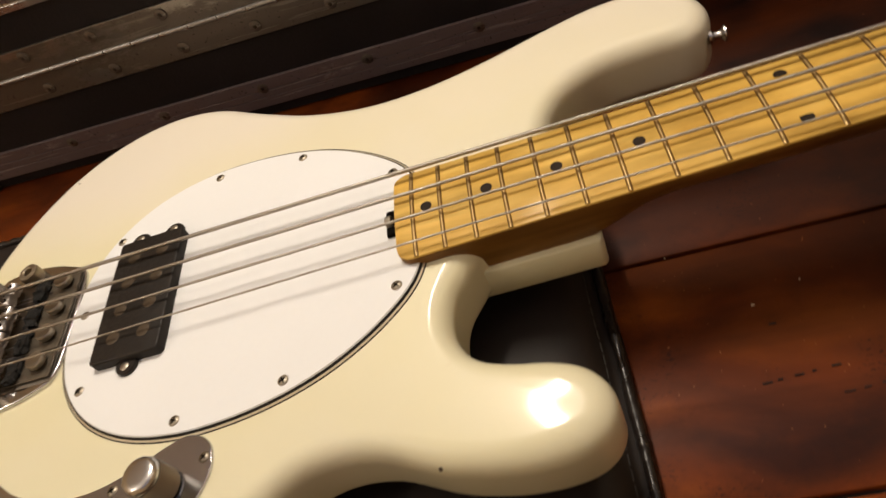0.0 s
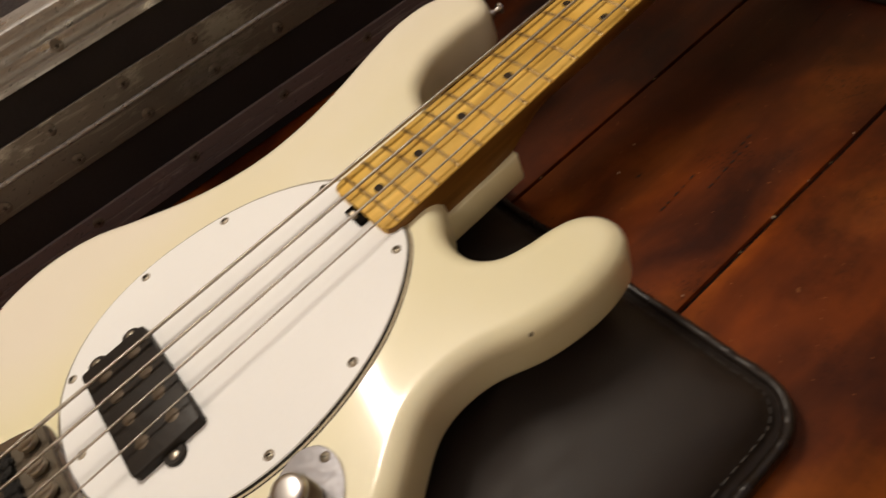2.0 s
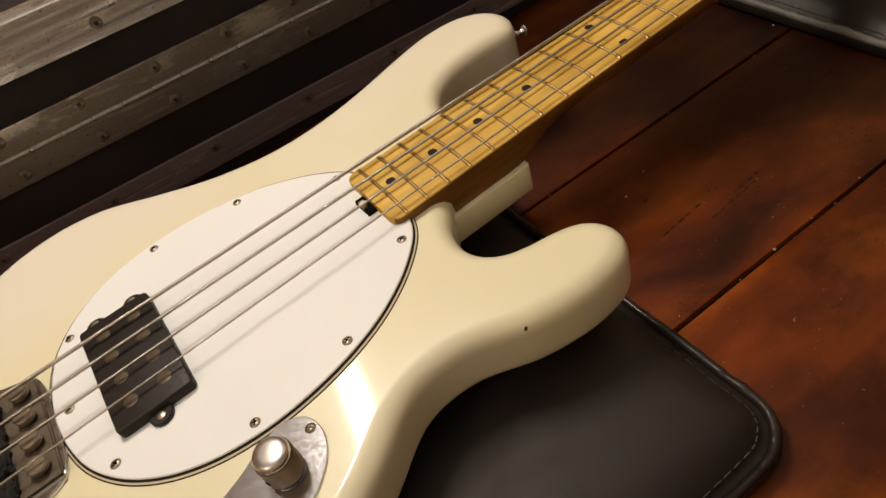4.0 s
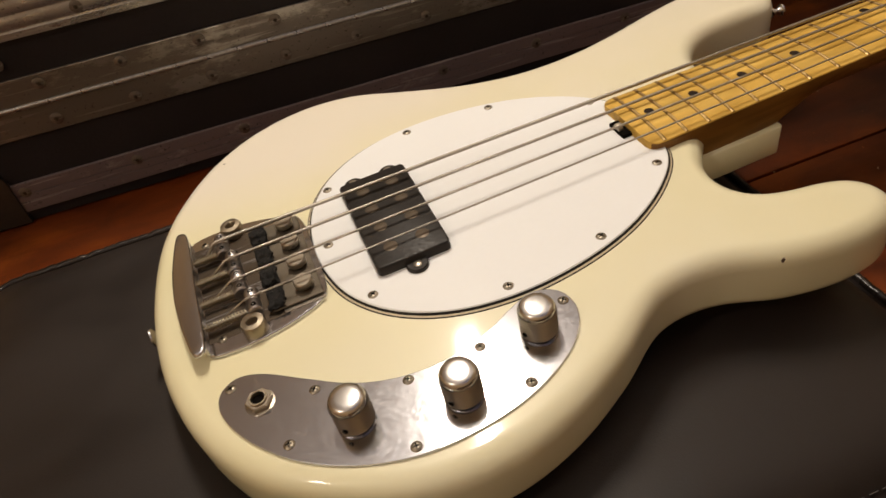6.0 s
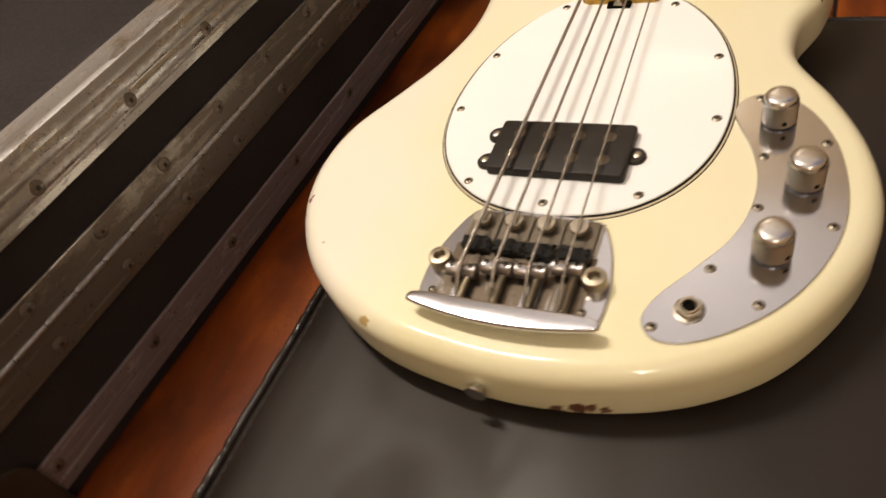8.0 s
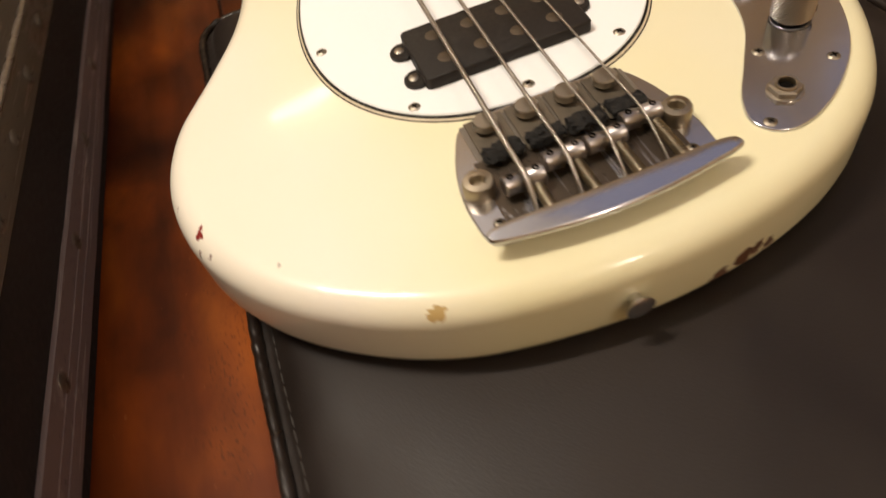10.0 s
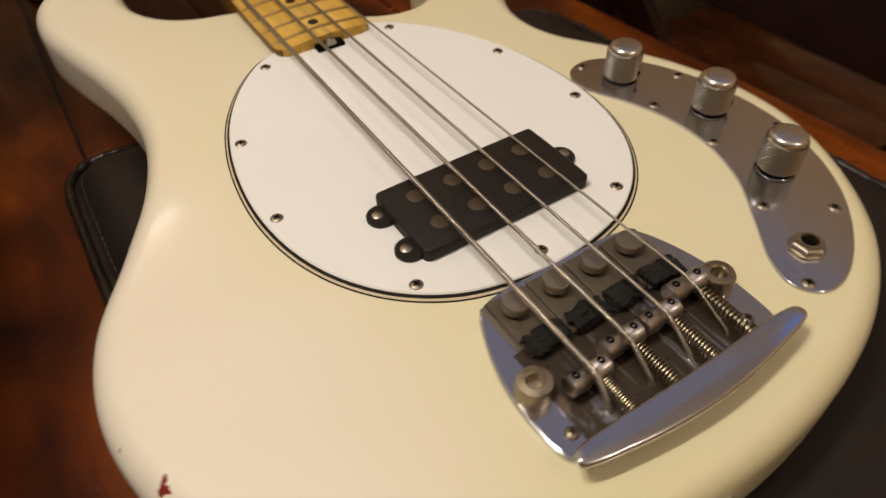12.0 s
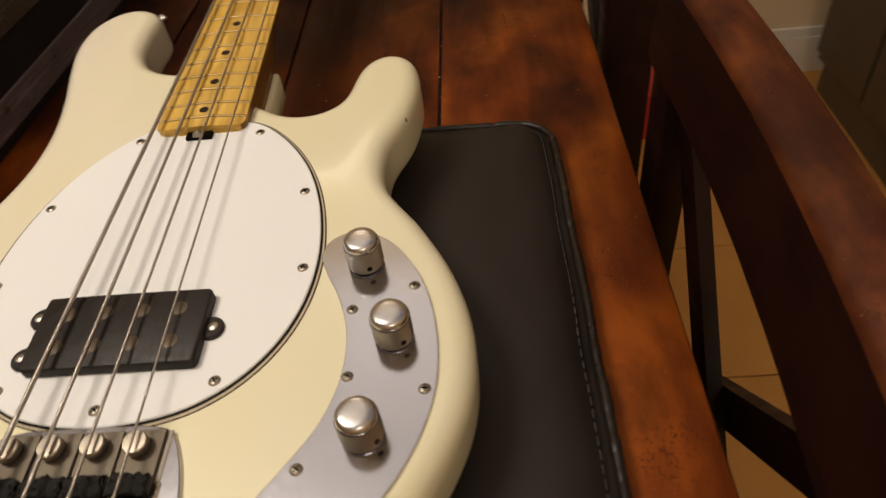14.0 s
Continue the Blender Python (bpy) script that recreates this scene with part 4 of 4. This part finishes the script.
rounded_slab(bm, spline([(0.864, -0.020), (0.90, -0.028), (0.96, -0.033), (1.02, -0.036), (1.055, -0.020), (1.06, 0.005), (1.035, 0.030), (0.98, 0.036), (0.92, 0.036), (0.88, 0.026), (0.864, 0.020)], 120), 0.0545, 0.0685, 0.002, 0.002, 3)
part("headstock", bm, MAPLE, bass)
# truss rod wheel in its slot at the neck's end
part("truss_rod_slot", box(bmesh.new(), 0.2405, 0.2475, -0.0085, 0.0085, 0.0737, 0.0765, 0.0005, 1), HOLE, bass, "black truss rod slot")
part("truss_rod_wheel", lathe(bmesh.new(), [(0, 0), (0.0032, 0), (0.0034, 0.0006), (0.0034, 0.0030), (0.0030, 0.0034), (0, 0.0034)], (0, 0, 0), 14, Matrix.Translation((0.2408, 0.0, 0.0768)) @ Matrix.Rotation(radians(90), 4, "Y")), SCREW_METAL, bass)

# pickup
bm = bmesh.new()
PU = (0.0665, 0.1105, -0.0410, 0.0450)
rounded_slab(bm, rounded_rect(*PU, 0.0030, 5), GUARD - 0.001, 0.0802, 0.0, 0.0010, 3)
pickup = part("pickup", bm, PICKUP_BLACK, bass, "black humbucking pickup with eight worn poles")
for x, y, d in ((0.0765, 0.0445, 1), (0.1005, 0.0445, 1), (0.0885, -0.0405, -1)):
    bm = bmesh.new()
    lathe(bm, [(0.0066, 0.0), (0.0066, 0.0022), (0.0060, 0.0029), (0, 0.0029)], (x, y + d * 0.0025, GUARD - 0.0005), 24)
    ear = part("mounting_ear", bm, PICKUP_BLACK, pickup)
    bm = bmesh.new()
    lathe(bm, [(0.0026, 0.0), (0.0026, 0.0007), (0.0016, 0.0012), (0, 0.0012)], (x, y + d * 0.0042, GUARD + 0.0022), 14)
    part("ear_screw", bm, DULL_CHROME, ear)
for i in range(4):
    y = 0.0020 + 0.0285 - 0.019 * i
    for x in (0.0790, 0.0985):
        bm = bmesh.new()
        lathe(bm, [(0.0041, 0.0), (0.0041, 0.00015), (0.0036, 0.0003), (0, 0.0004)], (x, y, 0.0801), 20)
        part("pole_piece", bm, POLE, pickup)

# bridge
bridge_line = spline([(0.0375, 0.034), (0.0345, 0.0415), (0.022, 0.0480), (0.004, 0.0535), (-0.016, 0.0550), (-0.0315, 0.0520), (-0.0335, 0.046), (-0.034, 0.0),
                      (-0.0335, -0.042), (-0.0315, -0.0475), (-0.016, -0.0500), (0.004, -0.0485), (0.022, -0.0440), (0.0345, -0.0375), (0.0375, -0.030), (0.0385, 0.002)], 160)
bm = bmesh.new()
rounded_slab(bm, bridge_line, TOP, TOP + 0.0024, 0.0, 0.0007, 3)
bridge = part("bridge_plate", bm, CHROME, bass, "aged chrome bridge plate")
flat_top(bridge)
bm = box(bmesh.new(), 0.0115, 0.0352, -0.0385, 0.0415, TOP + 0.0020, TOP + 0.0027, 0.0003, 1)
part("worn_inner_plate", bm, WORN_PLATE, bridge, "worn dull inner face of the bridge plate")
bm = box(bmesh.new(), -0.0314, 0.0113, -0.0395, 0.0435, TOP + 0.0020, TOP + 0.00262, 0.0003, 1)
part("grimy_inner_plate", bm, GRIMY_CHROME, bridge, "chrome inner face spotted with brown grime")
# curled rail at the back: a low wall and a broad lip over the body
part("rail_wall", box(bmesh.new(), -0.0335, -0.0318, -0.0465, 0.0495, TOP + 0.002, 0.0815), SATIN_CHROME, bridge)
bm = bmesh.new()
arc = [(-0.0316, 0.0500), (-0.0330, 0.0540), (-0.0370, 0.0550)] + [(-0.0372 - 0.0074 * math.cos(u * 1.45) ** 0.9, 0.0015 + 0.0525 * u) for u in (0.93, 0.75, 0.5, 0.25, 0.0, -0.25, -0.5, -0.75, -0.93)] + [(-0.0370, -0.0520), (-0.0330, -0.0510), (-0.0316, -0.0470), (-0.0316, 0.0)]
rounded_slab(bm, spline(arc, 140), 0.0802, 0.0832, 0.0008, 0.0012, 4)
for v in bm.verts:
    k = min(1.0, max(0.0, (-0.0330 - v.co.x) / 0.0140))
    v.co.z -= 0.0005 * k * k
part("rail", bm, CHROME, bridge)
STRINGS = [(0.0302, 0.0168, 0.00125, -0.0125), (0.0108, 0.0056, 0.00100, -0.0080), (-0.0082, -0.0056, 0.00080, -0.0075), (-0.0270, -0.0168, 0.00060, -0.0025)]
for yb, yn, r, xs in STRINGS:
    # saddle barrel with its groove and grub screws
    bm = bmesh.new()
    rot = Matrix.Translation((xs, yb, 0.0800)) @ Matrix.Rotation(radians(90), 4, "X")
    lathe(bm, [(0, -0.0088), (0.0036, -0.0088), (0.0042, -0.0082), (0.0042, -0.0022), (0.0036, -0.0014), (0.0036, 0.0014), (0.0042, 0.0022), (0.0042, 0.0082), (0.0036, 0.0088), (0, 0.0088)], (0, 0, 0), 24, rot)
    saddle = part("saddle", bm, SADDLE_METAL, bridge, "barrel saddle")
    for dy in (-0.0055, 0.0055):
        part("grub_screw", lathe(bmesh.new(), [(0.0015, -0.0085), (0.0015, 0.0001), (0.0008, 0.0002), (0, -0.0006)], (xs + 0.0004, yb + dy, 0.0842), 10), HOLE, saddle)
    part("grub_leg", lathe(bmesh.new(), [(0.0012, 0.0), (0.0012, 0.0035), (0, 0.0035)], (xs, yb, TOP + 0.0022), 8), DULL_CHROME, saddle)
    # length screw and spring
    pts = []
    turns, xa, xb = 14, -0.0312, xs - 0.0040
    for k in range(turns * 10 + 1):
        a = 2 * math.pi * k / 10
        pts.append((xa + (xb - xa) * k / (turns * 10), yb - 0.0042 + 0.0023 * math.cos(a), 0.0785 + 0.0023 * math.sin(a)))
    part("spring", tube(bmesh.new(), pts, 0.00042, 5), SPRING, bridge)
    part("length_screw", tube(bmesh.new(), [(-0.0312, yb - 0.0042, 0.0785), (xs, yb - 0.0042, 0.0785)], 0.0011, 8), DULL_CHROME, bridge)
    # mute: sprung leaf, foam and thumb screw
    bm = box(bmesh.new(), 0.0060, 0.0350, yb - 0.0090, yb + 0.0090, TOP + 0.0034, TOP + 0.0044, 0.0004, 1)
    leaf = part("mute_leaf", bm, TARNISH, bridge)
    bm = box(bmesh.new(), 0.0045, 0.0140, yb - 0.0084, yb + 0.0084, TOP + 0.0044, 0.0792, 0.0012, 1)
    bmesh.ops.subdivide_edges(bm, edges=bm.edges, cuts=5, use_grid_fill=True)
    for v in bm.verts:
        k = Vector((v.co.x * 420 + yb * 900, v.co.y * 420, v.co.z * 420))
        v.co += Vector((noise.noise(k), noise.noise(k + Vector((5, 0, 0))), noise.noise(k + Vector((0, 7, 0))))) * 0.0019
        v.co += Vector((noise.noise(k * 3), noise.noise(k * 3 + Vector((3, 0, 0))), noise.noise(k * 3 + Vector((0, 2, 0))))) * 0.0008
        v.co.z = max(v.co.z, TOP + 0.0030)
    part("foam_block", bm, FOAM, leaf, "crumbling black foam")
    bm = bmesh.new()
    lathe(bm, [(0.0020, 0.0), (0.0020, 0.0018), (0.0052, 0.0018), (0.0055, 0.0022), (0.0055, 0.0052), (0.0050, 0.0058), (0, 0.0060)], (0.0265, yb + 0.001, TOP + 0.0044), 28)
    part("thumb_screw", bm, DULL_CHROME, leaf)
    # the string itself
    pts = [(-0.0262, yb, TOP + 0.0010), (-0.0236, yb, 0.0760), (xs - 0.0042, yb, 0.0832 + r), (xs - 0.0012, yb, 0.0840 + r), (xs + 0.003, yb, 0.0841 + r), (SCALE, yn, 0.0826)]
    part("string", tube(bmesh.new(), pts, r, 10), STEEL_STRING, bass, "roundwound steel string")
for x, y in ((-0.0050, 0.0470), (-0.0055, -0.0418)):
    bm = bmesh.new()
    lathe(bm, [(0.0068, 0.0), (0.0068, 0.0066), (0.0062, 0.0078), (0.0036, 0.0082), (0.0030, 0.0076), (0.0028, 0.0040), (0, 0.0040)], (x, y, TOP + 0.0020), 30)
    part("bridge_post", bm, BRASSY, bridge, "tarnished mounting sleeve")
for x, y in ((-0.024, 0.046), (-0.024, -0.039)):
    screw(bridge, x, y, TOP + 0.0022, 0.0026)

# control plate, knobs and jack
PLATE_LINE = [(-0.0325, -0.083), (-0.0305, -0.0735), (-0.0215, -0.0680), (-0.009, -0.0715), (0.012, -0.0865), (0.034, -0.1015), (0.058, -0.1095), (0.083, -0.1100), (0.105, -0.1040),
              (0.122, -0.0960), (0.135, -0.0925), (0.1465, -0.0985), (0.1495, -0.1120), (0.141, -0.1285), (0.116, -0.1450), (0.086, -0.1530), (0.052, -0.1535), (0.021, -0.1440), (-0.005, -0.1270), (-0.026, -0.1010)]
bm = bmesh.new()
rounded_slab(bm, spline(PLATE_LINE, 200), TOP, TOP + 0.0014, 0.0, 0.0004, 2)
plate = part("control_plate", bm, CHROME, bass, "curved chrome control plate")
flat_top(plate)
for x, y in ((0.1452, -0.1058), (0.0963, -0.1119), (0.058, -0.1128), (0.0145, -0.0954), (-0.0251, -0.0737), (-0.0037, -0.1197), (0.0495, -0.1484), (0.1091, -0.1424)):
    screw(plate, x, y, TOP + 0.0010, 0.0029)
for x, y, a in ((0.1262, -0.1168, 200), (0.0788, -0.1335, 215), (0.0287, -0.1222, 230)):
    z0 = TOP + 0.0024
    bm = bmesh.new()
    lathe(bm, [(0.0084, 0.0), (0.0090, 0.0004), (0.0090, 0.0156), (0.0087, 0.0167), (0.0080, 0.0178), (0.0068, 0.0184), (0.0045, 0.0187), (0, 0.0188)], (x, y, z0), 48)
    knob = part("knob", bm, KNOB_METAL, plate, "knurled chrome control knob")
    # the knurled band, a skin of small diamonds
    bm = bmesh.new()
    n, rows = 72, 18
    rings = []
    for j in range(rows + 1):
        h = 0.0008 + 0.0140 * j / rows
        ring = []
        for i in range(n):
            r = 0.0092 + (0.00034 if (i + j) % 2 else -0.00008)
            t = 2 * math.pi * i / n
            ring.append(bm.verts.new((x + r * math.cos(t), y + r * math.sin(t), z0 + h)))
        rings.append(ring)
    for a0, b0 in zip(rings, rings[1:]):
        for i in range(n):
            q = (a0[i], a0[(i + 1) % n], b0[(i + 1) % n], b0[i])
            bm.faces.new(q[:3])
            bm.faces.new((q[0], q[2], q[3]))
    part("knurl", bm, KNURL_METAL, knob, smooth=False)
    d = Vector((math.cos(radians(a)), math.sin(radians(a)), 0))
    side = Matrix.Translation(Vector((x, y, z0 + 0.0042)) + d * 0.0090) @ d.to_track_quat("Z", "Y").to_matrix().to_4x4()
    part("set_screw", lathe(bmesh.new(), [(0.0014, -0.001), (0.0014, 0.0008), (0, 0.0006)], (0, 0, 0), 12, side), HOLE, knob)
    part("washer", lathe(bmesh.new(), [(0.0060, 0.0), (0.0060, 0.0012), (0, 0.0012)], (x, y, TOP + 0.0013), 24), DULL_CHROME, plate)
jx, jy = -0.0122, -0.0895
part("jack_washer", lathe(bmesh.new(), [(0.0076, 0.0), (0.0076, 0.0007), (0.0070, 0.0009), (0, 0.0009)], (jx, jy, TOP + 0.0012), 28), DULL_CHROME, plate)
bm = bmesh.new()
lathe(bm, [(0.0069, 0.0), (0.0069, 0.0024), (0.0062, 0.0030), (0.0040, 0.0030), (0.0040, 0.0)], (jx, jy, TOP + 0.0020), 6)
jack = part("jack_nut", bm, DULL_CHROME, plate, "hexagonal jack nut")
part("jack_barrel", lathe(bmesh.new(), [(0.0047, 0.0), (0.0047, 0.0040), (0.0044, 0.0044), (0.0037, 0.0044), (0.0035, 0.0040), (0.0035, 0.0), (0.0047, 0.0)], (jx, jy, TOP + 0.0016), 24), BRASSY, jack)
part("jack_hole", lathe(bmesh.new(), [(0.0035, 0.0), (0, 0.0001)], (jx, jy, TOP + 0.0034), 20), HOLE, jack)

# strap buttons
for at, d, size in (((-0.0600, 0.0090, 0.0520), (-1, 0, 0), 1.0), ((0.4340, 0.0890, 0.0545), (0.95, -0.1, 0), 0.8)):
    m = Matrix.Translation(at) @ Matrix.Scale(size, 4) @ Vector(d).to_track_quat("Z", "Y").to_matrix().to_4x4()
    part("strap_button", lathe(bmesh.new(), [(0.0050, -0.001), (0.0050, 0.0010), (0.0030, 0.0028), (0.0027, 0.0058), (0.0038, 0.0080), (0.0059, 0.0094), (0.0061, 0.0104), (0.0050, 0.0111), (0.0020, 0.0111), (0, 0.0106)], (0, 0, 0), 24, m), KNOB_METAL, bass, "chrome strap button")

# ---------------------------------------------------------------- odds and ends
bag = thing("red_box", (1.40, -0.58, -0.75), "small bright red box on the floor by the wall", "box")
part("carton", box(bmesh.new(), 1.33, 1.49, -0.68, -0.50, -0.75, -0.637, 0.004), RED, bag)
part("lid", box(bmesh.new(), 1.327, 1.493, -0.683, -0.497, -0.637, -0.622, 0.003), RED, bag)
side = thing("sideboard", (1.22, -1.32, -0.75), "dark olive-brown sideboard on a paler plinth", "sideboard")
part("carcass", box(bmesh.new(), 0.97, 1.503, -1.58, -1.06, -0.66, 0.12, 0.004), CARTON, side)
part("plinth", box(bmesh.new(), 0.98, 1.49, -1.57, -1.075, -0.75, -0.66), CARTON, side)
for x in (0.985, 1.245):
    part("door", box(bmesh.new(), x, x + 0.245, -1.060, -1.044, -0.63, 0.09, 0.003), CARTON, side)

rng = random.Random(5)
bm = bmesh.new()
for n in range(70):
    y = rng.choice((-0.1453, 0.0012, 0.146)) + rng.gauss(0, 0.0012) if n < 40 else rng.uniform(-0.28, 0.23)
    x, r = rng.uniform(0.35, 0.95) if n < 60 else rng.uniform(-0.5, -0.22), rng.uniform(0.0003, 0.0009)
    v = bmesh.ops.create_icosphere(bm, subdivisions=1, radius=r, matrix=Matrix.Translation((x, y, r * 0.6 - (0.001 if n < 40 else 0))))["verts"]
    for p in v:
        p.co += Vector((rng.gauss(0, r * 0.3), rng.gauss(0, r * 0.3), 0))
gouge = bmesh.new()
for x, y, n in ((0.40, -0.088, 5), (0.435, -0.100, 6), (0.47, -0.094, 3), (0.415, -0.056, 1), (0.52, -0.213, 4), (0.61, -0.060, 4), (0.45, -0.24, 3)):
    for k in range(n):
        a = x + 0.0085 * k + rng.uniform(-0.001, 0.001)
        box(gouge, a, a + rng.uniform(0.002, 0.006), y + 0.0006 * k, y + 0.0006 * k + rng.uniform(0.0005, 0.001), 0.0003, 0.0007)
tagged(mesh_ob("gouges", gouge, GAP, None, False), "short dark gouges in the table planks", "gouges", kind="stuff")
tagged(mesh_ob("crumbs", bm, CRUMB, None), "scattered pale crumbs and dust on the table planks", "crumbs", kind="stuff")

# the whole guitar lies with its neck raised a little from the cushion
bass.matrix_world = Matrix.Translation((0, 0, -0.0005)) @ Matrix.Rotation(math.atan(-0.055), 4, "Y") @ bass.matrix_world
